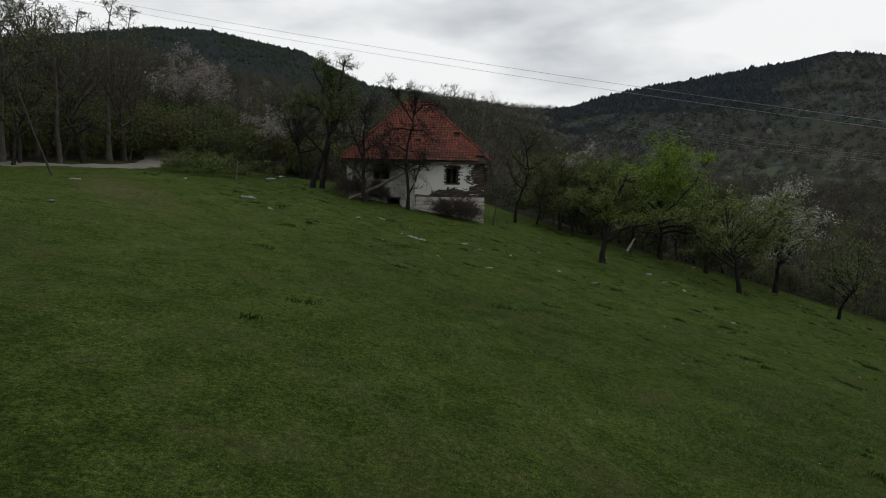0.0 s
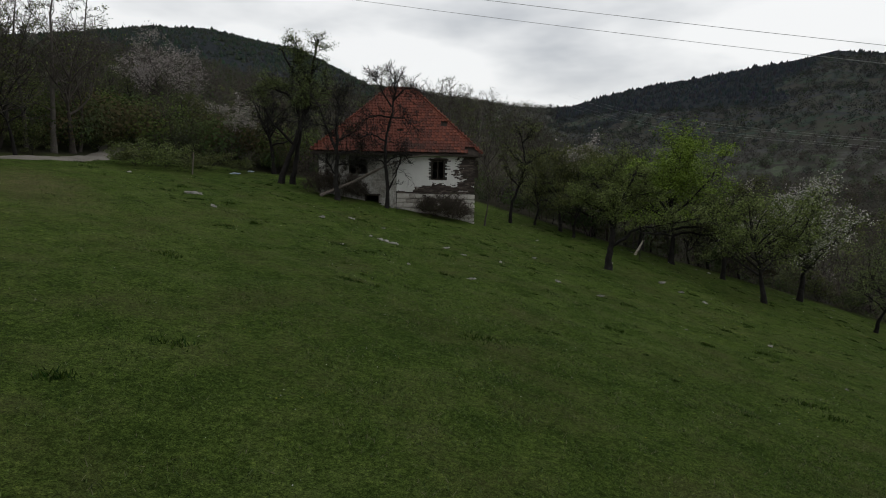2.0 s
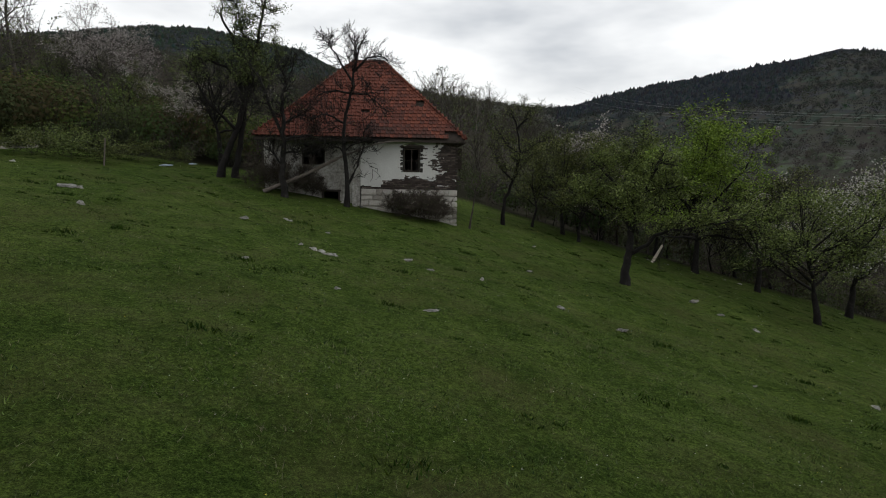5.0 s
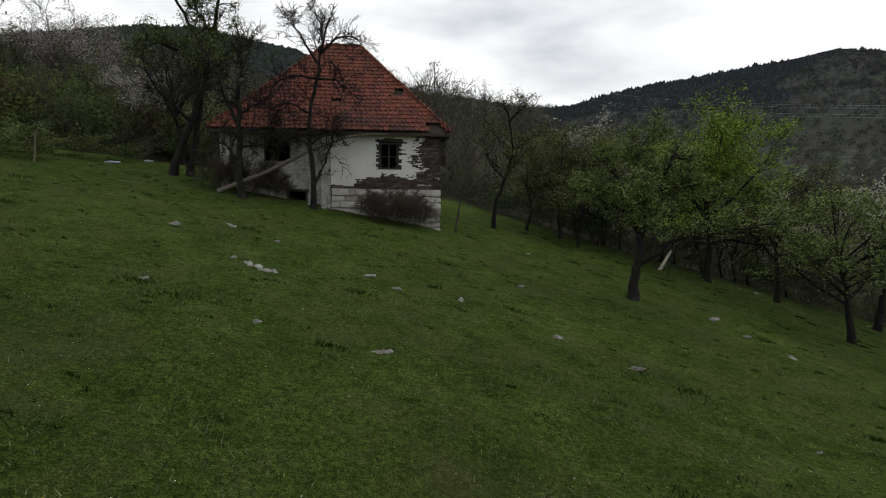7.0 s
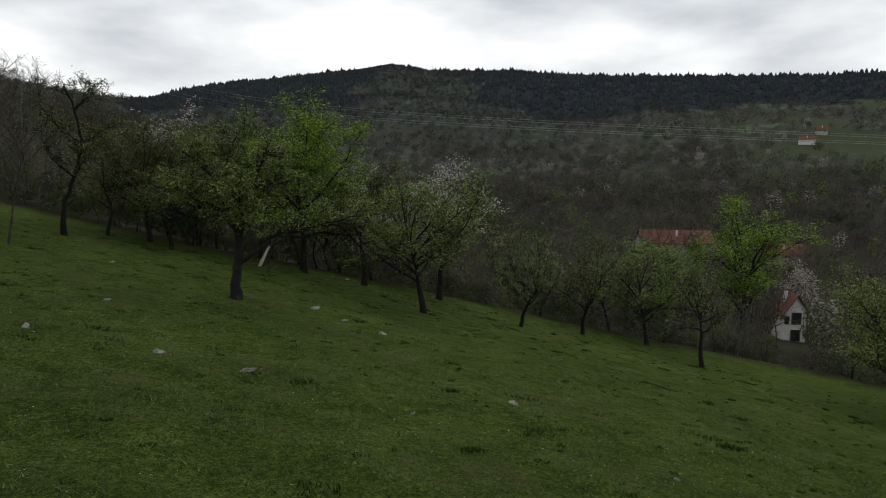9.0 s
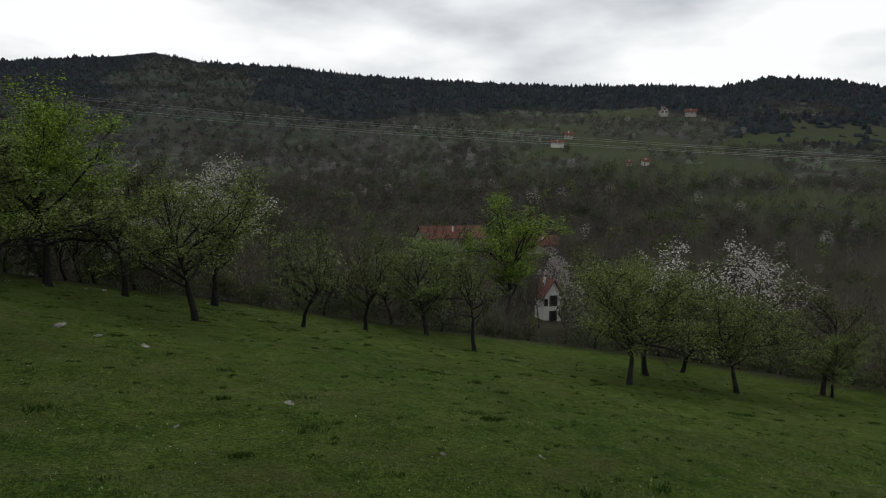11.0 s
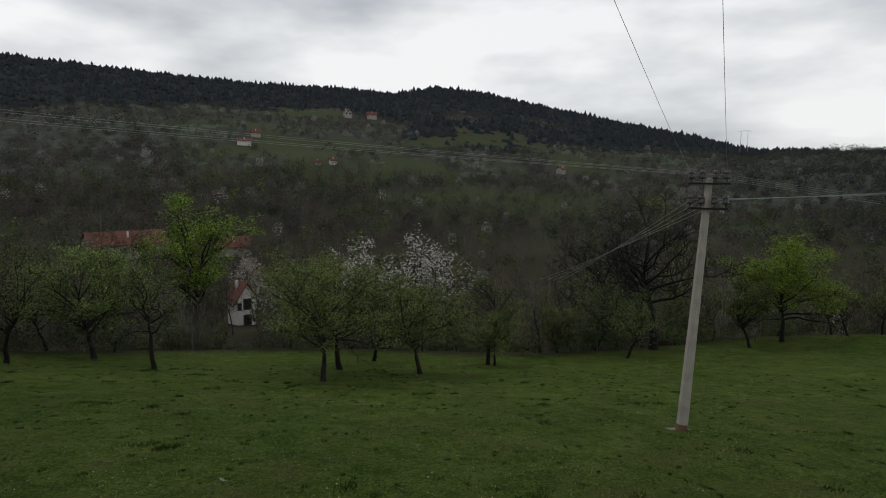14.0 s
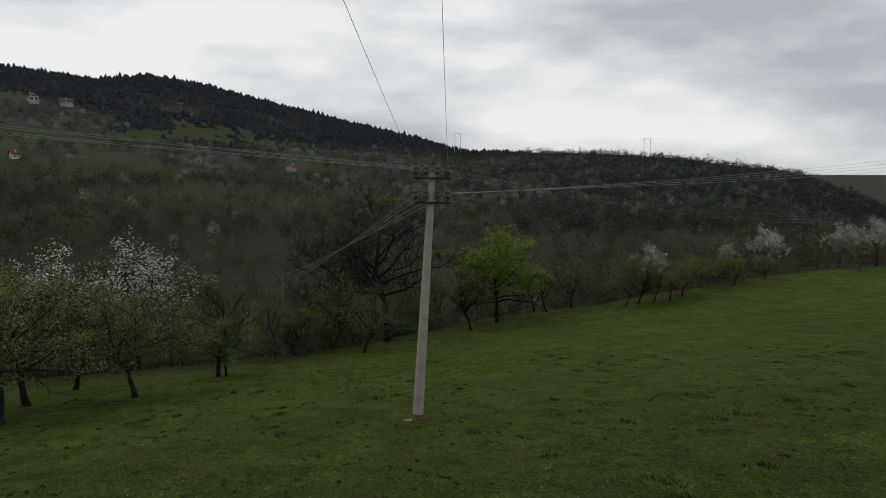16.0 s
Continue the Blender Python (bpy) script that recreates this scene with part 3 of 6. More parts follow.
PEAR_WALL_LIMBS = (
    (0.12, ((0, 0, 0), (0.05, 0, 1.3), (-0.15, 0, 2.6), (-0.15, 0, 4.0), (0.2, 0, 5.4), (0.35, 0, 6.4), (0.75, 0, 7.9))),
    (0.07, ((0.05, 0, 1.0), (0.5, 0, 1.9), (0.85, 0, 2.9), (0.8, 0, 3.6))),
    (0.06, ((0.25, 0, 6.0), (-0.5, 0, 7.2), (-0.9, 0, 7.7))),
    (0.06, ((0.35, 0, 6.4), (1.0, 0, 7.1), (1.8, 0, 7.2), (2.1, 0, 6.8))),
    (0.06, ((0.2, 0, 5.4), (1.05, -0.1, 5.4), (1.6, -0.1, 4.9))),
    (0.06, ((-0.15, 0, 4.0), (-0.9, 0, 4.4), (-1.7, 0, 4.1))),
    (0.06, ((0.2, 0, 5.4), (-0.7, -0.1, 5.5), (-1.4, -0.1, 5.2))),
    (0.05, ((-0.15, 0, 2.6), (0.5, -0.1, 3.1), (1.1, -0.1, 3.2))),
    (0.05, ((-0.15, 0, 2.6), (-0.8, 0, 3.0), (-1.5, 0, 2.9))),
    (0.05, ((0.5, 0, 6.9), (0.3, -0.2, 7.6), (0.1, -0.2, 8.2))))
CROOKED_LIMBS = (
    (0.11, ((0, 0, 0), (0.1, 0, 1.6), (0.5, 0, 2.6), (0.95, 0, 4.1), (0.65, 0, 5.6), (0.3, 0, 6.7))),
    (0.06, ((0.95, 0, 4.1), (1.6, 0.2, 4.6), (2.0, 0.2, 4.9))),
    (0.06, ((0.65, 0, 5.6), (1.2, -0.2, 6.1), (1.5, -0.2, 6.8))),
    (0.06, ((0.5, 0, 2.6), (-0.3, 0.2, 3.4), (-0.7, 0.3, 4.4))),
    (0.06, ((0.95, 0, 4.1), (0.1, -0.3, 4.6), (-0.6, -0.4, 5.6))),
    (0.05, ((0.5, 0, 2.6), (0.8, -0.8, 3.3), (0.8, -1.4, 4.2))))
KINDS = {
    "orchard_a": (6.6, lambda: make_tree(1, "apple_tree", "old forked apple tree in fresh light-green spring leaf on the meadow", 6.6, 3.2, leaves=26000, leaf=M_LEAF, size=0.046, group="orchard trees", clump=0.17, stems=APPLE_LIMBS, reach=1.9, sub=11, twig=3, twist=0.3)),
    "orchard_b": (5.5, lambda: make_tree(2, "plum_tree", "round young plum tree in fresh green leaf on the meadow", 5.5, 2.9, 0.22, 0.15, 9, 21000, M_LEAF, 0.045, group="orchard trees", up=0.75, clump=0.19)),
    "orchard_d": (5.5, lambda: make_tree(22, "plum_tree", "spreading plum tree in fresh green leaf on the meadow", 5.5, 3.1, 0.22, 0.15, 8, 19000, M_LEAF, 0.045, group="orchard trees", up=0.8, clump=0.18)),
    "orchard_c": (5.0, lambda: make_tree(3, "plum_tree", "sparse dark-barked plum tree with few dull green leaves", 5.0, 2.1, 0.25, 0.13, 7, 7000, M_LEAF_DULL, 0.04, group="orchard trees", twist=0.33)),
    "orchard_e": (6.0, lambda: make_tree(23, "plum_tree", "crooked dark plum tree with thin dull green leaf", 6.0, 2.2, 0.3, 0.14, 6, 5600, M_LEAF_DULL, 0.043, group="orchard trees", twist=0.35, up=0.8)),
    "bright": (8.0, lambda: make_tree(34, "broadleaf_tree", "dense bright green broadleaf tree at the meadow's edge", 8.0, 3.9, 0.2, 0.2, 13, 36000, M_LEAF_BRIGHT, 0.062, clump=0.26, up=0.8)),
    "bright_slim": (8.0, lambda: make_tree(28, "broadleaf_tree", "tall bright green tree standing in the valley", 8.0, 2.5, 0.3, 0.2, 9, 20000, M_LEAF_BRIGHT, 0.055, clump=0.2, up=0.9)),
    "blossom": (7.0, lambda: make_tree(5, "pear_tree", "pear tree covered in white blossom with some green leaf", 7.0, 3.0, 0.22, 0.2, 10, 9000, M_LEAF, 0.045, 9500, M_BLOSSOM, 0.047, up=0.75, clump=0.15)),
    "blossom_open": (8.0, lambda: make_tree(29, "wild_cherry_tree", "dark-branched wild cherry with sprays of white blossom", 8.0, 4.0, 0.25, 0.2, 8, 0, M_LEAF, 0.08, 4000, M_BLOSSOM, 0.065, up=0.7, clump=0.22)),
    "great_bare": (12.0, lambda: make_tree(30, "bare_tree", "great dark bare tree with a broad spreading crown", 12.0, 5.4, 0.3, 0.36, 11, 300, M_LEAF_DULL, 0.08, sub=7, twig=3, twist=0.36, stout=1.8)),
    "blossom_slim": (7.0, lambda: make_tree(6, "wild_cherry_tree", "slender wild cherry tree in pale pinkish white blossom", 7.0, 1.2, 0.12, 0.09, 8, 0, M_LEAF, 0.08, 4000, M_BLOSSOM_PINK, 0.065, M_BARK_GREY, up=1.0)),
    "blossom_pale": (8.0, lambda: make_tree(13, "wild_cherry_tree", "broad wild cherry tree in pale pinkish-grey blossom", 8.0, 3.0, 0.3, 0.14, 9, 0, M_LEAF, 0.08, 7500, M_BLOSSOM_PINK, 0.055, M_BARK_GREY, up=0.9, clump=0.2)),
    "bare_a": (9.0, lambda: make_tree(7, "bare_tree", "tall bare grey deciduous tree with fine twigs", 9.0, 2.8, 0.25, 0.13, 5, 400, M_LEAF_DULL, 0.07, bark=M_BARK_PALE, up=1.2, tall=True, sub=3, twig=2, stout=2.0)),
    "bare_b": (9.0, lambda: make_tree(8, "bare_tree", "bare brown deciduous tree with a wide twiggy crown", 9.0, 3.2, 0.25, 0.2, 6, 300, M_LEAF_DULL, 0.07, bark=M_BARK_GREY, up=0.9, sub=5, twig=2, stout=2.0)),
    "bare_c": (9.0, lambda: make_tree(24, "bare_tree", "slim bare brown tree with fine upright twigs", 9.0, 2.0, 0.3, 0.1, 6, 250, M_LEAF_DULL, 0.07, bark=M_BARK_GREY, up=1.5, sub=4, twig=2, stout=2.0)),
    "budding": (8.0, lambda: make_tree(25, "young_tree", "slender tree just coming into yellow-green leaf", 8.0, 2.1, 0.25, 0.1, 5, 3200, M_LEAF, 0.048, bark=M_BARK_GREY, up=1.2, sub=4, twig=2, light=True)),
    "light_leafy": (6.0, lambda: make_tree(26, "young_tree", "small wild tree with thin dull green leaf at the wood's edge", 6.0, 2.1, 0.25, 0.12, 5, 3800, M_LEAF_DULL, 0.05, twist=0.33, up=0.8, sub=4, twig=2, light=True)),
    "light_green": (6.0, lambda: make_tree(27, "young_tree", "small wild tree in fresh yellow-green leaf at the wood's edge", 6.0, 2.1, 0.22, 0.11, 5, 4400, M_LEAF, 0.052, up=0.8, sub=4, twig=2, light=True)),
    "gnarled": (8.0, lambda: make_tree(9, "pear_tree", "gnarled dark old pear tree, almost bare, beside the house", 8.0, 2.5, 0.25, 0.19, 9, 1500, M_LEAF_DULL, 0.05, up=0.9, twist=0.38, twig=4)),
    "gnarled_lean": (8.2, lambda: make_tree(33, "pear_tree", "gnarled bare old pear tree growing against the house front", 8.2, 1.3, leaves=250, leaf=M_LEAF_DULL, size=0.03, stems=PEAR_WALL_LIMBS, reach=2.1, twist=0.32, sub=20, twig=3, droop=0.06)),
    "gnarled_stub": (6.8, lambda: make_tree(14, "pear_tree", "gnarled dark old pear tree with broken top beside the house", 6.8, 2.5, leaves=900, leaf=M_LEAF_DULL, size=0.035, stems=PEAR_STUB_LIMBS, reach=2.0, twist=0.34, sub=19, twig=3)),
    "crooked": (7.0, lambda: make_tree(15, "plum_tree", "crooked slender plum tree with thin green leaf beside the house", 7.0, 2.2, leaves=5200, leaf=M_LEAF, size=0.04, group="orchard trees", stems=CROOKED_LIMBS, reach=1.7, twist=0.36, sub=11, twig=3)),
    "gnarled_leafy": (9.0, lambda: make_tree(10, "pear_tree", "gnarled twin-stemmed dark old pear tree with sparse green leaf", 9.0, 3.1, leaves=17000, leaf=M_LEAF_DULL, size=0.042, stems=PEAR_TWIN_LIMBS, reach=2.2, twist=0.34, sub=19, twig=3, low=0.5)),
    "shrub": (3.0, lambda: make_tree(11, "shrub", "dense dark green shrub at the meadow's edge", 3.0, 1.7, 0.05, 0.05, 5, 3200, M_LEAF_DULL, 0.05, clump=0.16, low=0.0, up=0.5, sub=3, twig=2, light=True)),
}

TREES = [
    ('gnarled_leafy', -8.8, 45.5, 9.4),
    ('gnarled', -11.6, 51.2, 7.6),
    ('gnarled_stub', -5.3, 42.2, 6.9),
    ('gnarled_lean', -2.4, 42.4, 8.3),
    ('bare_c', 3.5, 44.7, 5.0),
    ('crooked', 5.6, 49.7, 7.2),
    ('orchard_c', 10.3, 50.8, 5.5),
    ('orchard_a', 9.9, 38.7, 6.6),
    ('bright', 17.6, 51.0, 9.8),
    ('blossom_slim', 12.1, 54.0, 8.0),
    ('orchard_c', 22.7, 56.5, 6.3),
    ('orchard_e', 20.8, 49.6, 7.4),
    ('blossom_slim', 26.4, 59.1, 8.9),
    ('orchard_d', 20.0, 42.1, 6.8),
    ('blossom', 26.6, 50.2, 9.1),
    ('orchard_c', 27.3, 43.0, 5.9),
    ('orchard_c', 33.9, 44.2, 6.9),
    ('orchard_b', 40.7, 44.1, 7.6),
    ('orchard_e', 36.3, 37.1, 6.2),
    ('bright_slim', 69.9, 53.7, 18.0),
    ('light_green', 54.0, 35.8, 5.5),
    ('orchard_b', 34.2, 26.4, 6.4),
    ('orchard_d', 40.9, 27.5, 7.6),
    ('orchard_c', 47.5, 27.1, 7.3),
    ('orchard_d', 39.3, 22.2, 5.7),
    ('blossom_open', 60.9, 26.3, 11.6),
    ('blossom_open', 61.9, 31.3, 11.2),
    ('blossom_slim', 110.7, 66.3, 12.1),
    ('bare_c', 86.4, 57.0, 10.2),
    ('light_leafy', 86.2, 52.6, 5.8),
    ('bare_c', 82.4, 55.9, 8.6),
    ('orchard_b', 45.3, 18.1, 3.8),
    ('great_bare', 52.9, 6.2, 12.4),
    ('budding', 64.8, 2.5, 15.7),
    ('orchard_e', 45.9, 18.6, 6.6),
    ('orchard_c', 53.2, -1.0, 5.6),
    ('orchard_c', 49.2, 8.8, 5.3),
    ('great_bare', 60.0, 10.0, 12.3),
    ('orchard_c', 52.1, 10.7, 6.5),
    ('orchard_b', 51.3, 13.6, 3.6),
    ('bright', 55.8, -4.3, 8.5),
    ('orchard_c', 53.8, -1.2, 5.6),
    ('orchard_c', 57.8, -12.7, 5.2),
    ('orchard_c', 57.1, -9.8, 4.4),
    ('orchard_b', 55.2, -18.4, 4.4),
    ('orchard_b', 55.0, -19.9, 3.1),
    ('orchard_c', 54.6, -16.5, 3.9),
    ('orchard_d', 55.2, -21.8, 3.0),
    ('orchard_b', 56.2, -24.0, 3.6),
    ('orchard_d', 58.7, -28.2, 3.5),
    ('orchard_b', 57.8, -31.6, 3.0),
    ('orchard_b', 58.8, -36.7, 2.6),
    ('blossom', 66.8, -28.2, 6.3),
    ('blossom', 68.0, -45.4, 6.2),
    ('blossom_slim', 72.3, -43.8, 5.4),
    ('blossom', 64.7, -53.9, 5.6),
    ('blossom', 63.6, -58.7, 6.1),
    ('shrub', 58.4, -49.3, 3.8),
    ('blossom_pale', -14.6, 54.6, 5.4),
    ('orchard_b', 9.6, 52.4, 6.4),
    ('orchard_d', 12.3, 54.5, 6.8),
    ('light_green', 7.6, 52.0, 5.4),
    ('blossom_pale', -25.0, 61.5, 9.0),
    ('bare_a', -24.5, 46.1, 11.7),
    ('bare_a', -27.2, 42.2, 10.8),
    ('bare_a', -27.4, 39.6, 10.0),
    ('bare_a', -28.9, 48.2, 10.3),
    ('blossom_slim', -23.3, 65.9, 7.6),
    ('light_green', 9.8, 57.5, 2.7),
    ('light_green', 10.9, 59.4, 3.9),
    ('light_green', 8.9, 58.7, 2.7),
    ('light_green', 13.8, 59.8, 4.9),
    ('light_green', 22.0, 59.1, 5.8),
    ('light_green', 36.3, 50.5, 5.6),
    ('light_green', 42.1, 48.7, 6.6),
    ('light_green', 44.5, 45.4, 6.1),
    ('bare_c', -24.6, 36.7, 9.4),
    ('bare_a', -24.0, 39.5, 9.3),
    ('bare_a', -25.2, 36.2, 10.0),
    ('bare_a', -28.9, 43.4, 10.3),
    ('bare_c', -24.3, 48.5, 10.2),
    ('bare_a', -26.4, 46.2, 10.4),
    ('light_green', -27.4, 42.0, 6.8),
    ('light_leafy', -23.4, 41.0, 6.2),
    ('light_leafy', -24.3, 35.6, 6.1),
]
turn_rng = random.Random(4)
FACING = {"gnarled_leafy": 22, "gnarled_stub": 18, "gnarled_lean": 12, "crooked": -4, "orchard_a": -17}
for kind, x, y, size in TREES:
    tree(kind, x, y, size, FACING.get(kind, turn_rng.uniform(0, 360)))

# ---- the belt of trees round the meadow ----
belt = random.Random(11)


def polar(az, r):
    return CX + r * math.sin(radians(az)), CY + r * math.cos(radians(az))


# bearings from, to, how many, least and most metres past the meadow's edge, kinds, heights
BELTS = [
    (-75, -30, 26, 4, 26, ("bare_a", "budding", "bare_a", "bare_b"), (7, 11.5)),
    (-34, -12, 16, 5, 24, ("budding", "bare_c", "light_leafy", "bare_c"), (5, 8)),
    (-70, -34, 34, 5, 22, ("bare_a", "bare_c", "bare_c", "light_leafy"), (6, 12)),
    (-14, 11, 84, 45, 120, ("bare_b", "bare_c", "bare_b", "bare_a"), (8, 12)),
    (-12, 12, 22, 6, 40, ("bare_b", "bare_c", "bare_c", "budding"), (6, 9)),
    (8, 32, 44, 3, 26, ("light_leafy", "bare_c", "light_green", "light_green", "budding", "bare_b"), (5, 8.5)),
    (32, 66, 38, 3, 40, ("bare_c", "bare_a", "bare_b", "light_leafy", "budding"), (6, 11)),
    (30, 62, 26, 26, 70, ("bare_a", "bare_c", "bare_a"), (11, 17)),
    (67, 98, 22, 26, 66, ("bare_a", "bare_c", "budding"), (6, 9)),
    (66, 98, 34, 2, 34, ("bare_c", "bare_b", "light_leafy", "budding", "light_leafy"), (4.5, 7.5)),
    (98, 122, 22, 3, 34, ("bare_b", "light_leafy", "bare_c", "light_green"), (5, 8)),
    (122, 146, 18, 5, 34, ("light_leafy", "budding", "light_green", "bare_b"), (4, 6.5)),
]
for a0, a1, count, near, far_, kinds, (h0, h1) in BELTS:
    count = int(count * 0.78)
    for k in range(count):
        az = a0 + (a1 - a0) * (k + belt.random()) / count
        r = float(edge_of(az)) + near + (far_ - near) * belt.random()
        x, y = polar(az, r)
        if -9 < x < 6 and 42 < y < 55 or 63.4 < az < 66.2:
            continue
        h = belt.uniform(h0, h1)
        tree(belt.choice(kinds), x, y, min(h, 5.4) if -37 < az < -19 and r < 62 else h, belt.uniform(0, 360))

# low shrubs along the edge
for az0, az1, step in ((-72, -14, 4.6), (8, 36, 3.6), (36, 140, 3.8)):
    az = az0
    while az < az1:
        r = float(edge_of(az)) + belt.uniform(2.0, 7.0)
        x, y = polar(az, r)
        if not 63.4 < az < 66.2:
            tree("shrub", x, y, belt.uniform(1.3, 2.8), belt.uniform(0, 360))
        az += step * belt.uniform(0.6, 1.4)


# ---- thickets and far woods: plants past counting ----
def scatter(rng, az0, az1, r0, r1, n):
    az = rng.uniform(az0, az1, n)
    r = np.sqrt(rng.uniform(r0**2, r1**2, n))
    a = np.radians(az)
    x, y = CX + r * np.sin(a), CY + r * np.cos(a)
    return az, r, x, y


def fuzzy(rng, x, y, z, h, w, colour, k, shape, fine=0.2, lift=0.25):
    """Plants as k small blades each: 'twigs' fan upwards, 'leafy' fills a rounded crown."""
    n = len(x)
    base = np.stack([x, y, z], -1)[:, None, :]
    h_, w_ = h[:, None], w[:, None]
    if shape == "twigs":
        f = rng.uniform(0.15, 0.75, (n, k))
        a, e = rng.uniform(0, 2 * np.pi, (n, k)), rng.uniform(0.35, 1.35, (n, k))
        ln = h_ * rng.uniform(0.2, 0.42, (n, k)) * (1.15 - 0.5 * f)
        p0 = np.stack([np.zeros((n, k)), np.zeros((n, k)), f * h_], -1) + rng.normal(0, 0.12, (n, k, 3)) * w[:, None, None]
        p0[:, 0, :] = [0, 0, -0.3]
        e[:, 0], ln[:, 0] = 1.57, h * 0.72
        p0[:, 0, 2] = 0
        d = np.stack([np.cos(a) * np.cos(e), np.sin(a) * np.cos(e), np.sin(e)], -1)
        side = np.stack([-np.sin(a), np.cos(a), np.zeros((n, k))], -1)
        wd = (ln * rng.uniform(0.006, 0.018, (n, k)))[..., None]
        tip = p0 + d * ln[..., None]
        tri = np.stack([p0 - side * wd, p0 + side * wd, tip], 2)
    else:
        d = rng.normal(0, 1, (n, k, 3))
        d /= np.linalg.norm(d, axis=2)[..., None]
        d *= rng.uniform(0.35, 1.0, (n, k, 1)) ** 0.6
        c = d * np.stack([w_ * 0.5 + 0 * h_, w_ * 0.5 + 0 * h_, h_ * 0.42 + 0 * w_], -1) + np.stack([0 * h_, 0 * h_, h_ * 0.56], -1)
        out = d / (np.linalg.norm(d, axis=2)[..., None] + 1e-6) + rng.normal(0, 0.25, (n, k, 3)) + np.array([0, 0, lift])
        u = np.cross(out, rng.normal(0, 1, (n, k, 3)))
        u /= np.linalg.norm(u, axis=2)[..., None] + 1e-6
        v = np.cross(out, u)
        v /= np.linalg.norm(v, axis=2)[..., None] + 1e-6
        s = (w * fine)[:, None, None] * rng.uniform(0.7, 1.4, (n, k, 1))
        tri = np.stack([c + u * s, c + (v * 0.87 - u * 0.5) * s, c - (v * 0.87 + u * 0.5) * s], 2)
    verts = (tri + base[:, :, None, :]).reshape(-1, 3)
    return verts, np.repeat(colour, k * 3, axis=0)


def conifers(rng, x, y, z, h, w, colour):
    """Far conifers in two closed tiers with uneven skirts."""
    n, m = len(x), 7
    a = np.arange(m) * 2 * np.pi / m
    rim_ = np.stack([np.cos(a), np.sin(a), 0 * a], -1)
    verts, faces, at = [], [], 0
    for tip, low, wide in ((1.0, 0.42, 0.32), (0.68, 0.05, 0.5)):
        r_ = (w * wide)[:, None, None] * rng.uniform(0.7, 1.25, (n, m, 1))
        ring = rim_[None] * r_ + np.stack([0 * h, 0 * h, h * low], -1)[:, None, :]
        top = np.stack([rng.normal(0, 0.04, n) * w, rng.normal(0, 0.04, n) * w, h * tip], -1)[:, None, :]
        verts.append(np.concatenate([top, ring], 1))
        faces += [(at, at + 1 + i, at + 1 + (i + 1) % m) for i in range(m)]
        at += m + 1
    v = np.concatenate(verts, 1) + np.stack([x, y, z], -1)[:, None, :]
    k = v.shape[1]
    return v.reshape(-1, 3), np.repeat(colour, k, axis=0), (np.arange(n)[:, None, None] * k + np.array(faces)[None]).reshape(-1, 3)


def stuff(name, label, category, pieces, material):
    verts = np.vstack([p[0] for p in pieces])
    tint = np.vstack([p[1] for p in pieces])
    faces = pieces[0][2] if len(pieces[0]) > 2 else np.arange(len(verts)).reshape(-1, 3)
    return tagged(new(name, mesh_from(name, verts, faces, material, tint)), label, category, kind="stuff")


def colours(rng, n, stops, weights, vary=(0.75, 1.3)):
    c = np.array(stops)[rng.choice(len(stops), n, p=np.array(weights) / sum(weights))]
    return np.clip(c * rng.uniform(*vary, (n, 1)) + rng.normal(0, 0.003, (n, 3)), 0.004, 1)


BROWN, GREY, OLIVE, GREEN, FRESH, WHITE = (0.076, 0.066, 0.056), (0.092, 0.086, 0.078), (0.058, 0.066, 0.036), (0.050, 0.072, 0.028), (0.105, 0.138, 0.042), (0.46, 0.44, 0.42)
rng = np.random.default_rng(21)

# undergrowth just past the edge
az, r, x, y = scatter(rng, -80, 146, 1, 2, 2600)
r = edge_of(az) + rng.uniform(1.2, 26, len(az)) ** 1.0
x, y = CX + r * np.sin(np.radians(az)), CY + r * np.cos(np.radians(az))
keep = ~((x > -9) & (x < 6) & (y > 42) & (y < 54)) & ~((az < -33) & (r < edge_of(az) + 4.5)) 
x, y, az = x[keep], y[keep], az[keep]
n = len(x)
h = rng.uniform(0.7, 3.0, n) * np.where((az > 63.2) & (az < 66.4), 0.45, 1.0)
half = n // 2
under = [
    fuzzy(rng, x[:half], y[:half], land(x[:half], y[:half]), h[:half], h[:half] * rng.uniform(0.8, 1.3, half), colours(rng, half, (OLIVE, GREEN, BROWN), (4, 3, 2)), 190, "leafy", 0.04),
    fuzzy(rng, x[half:], y[half:], land(x[half:], y[half:]), h[half:] * 1.5, h[half:], colours(rng, n - half, (BROWN, GREY, OLIVE), (4, 2, 3)), 60, "twigs"),
]
bank_az = rng.uniform(-72, -20, 520)
bank_r = edge_of(bank_az) + rng.uniform(4.5, 17, 520)
bx, by = CX + bank_r * np.sin(np.radians(bank_az)), CY + bank_r * np.cos(np.radians(bank_az))
off_track = np.hypot(bx + 20.5, (by - 41.5) * 0.5) > 3.0
bx, by = bx[off_track], by[off_track]
bh = rng.uniform(1.0, 4.0, len(bx))
under.append(fuzzy(rng, bx, by, land(bx, by), bh, bh * rng.uniform(0.9, 1.5, len(bx)), colours(rng, len(bx), ((0.07, 0.08, 0.036), (0.06, 0.085, 0.03), FRESH, (0.085, 0.07, 0.04)), (4, 3, 2, 3)), 300, "leafy", 0.024))
stuff("undergrowth", "tangled spring undergrowth of brambles and bare scrub", "undergrowth", under, M_WOODS)

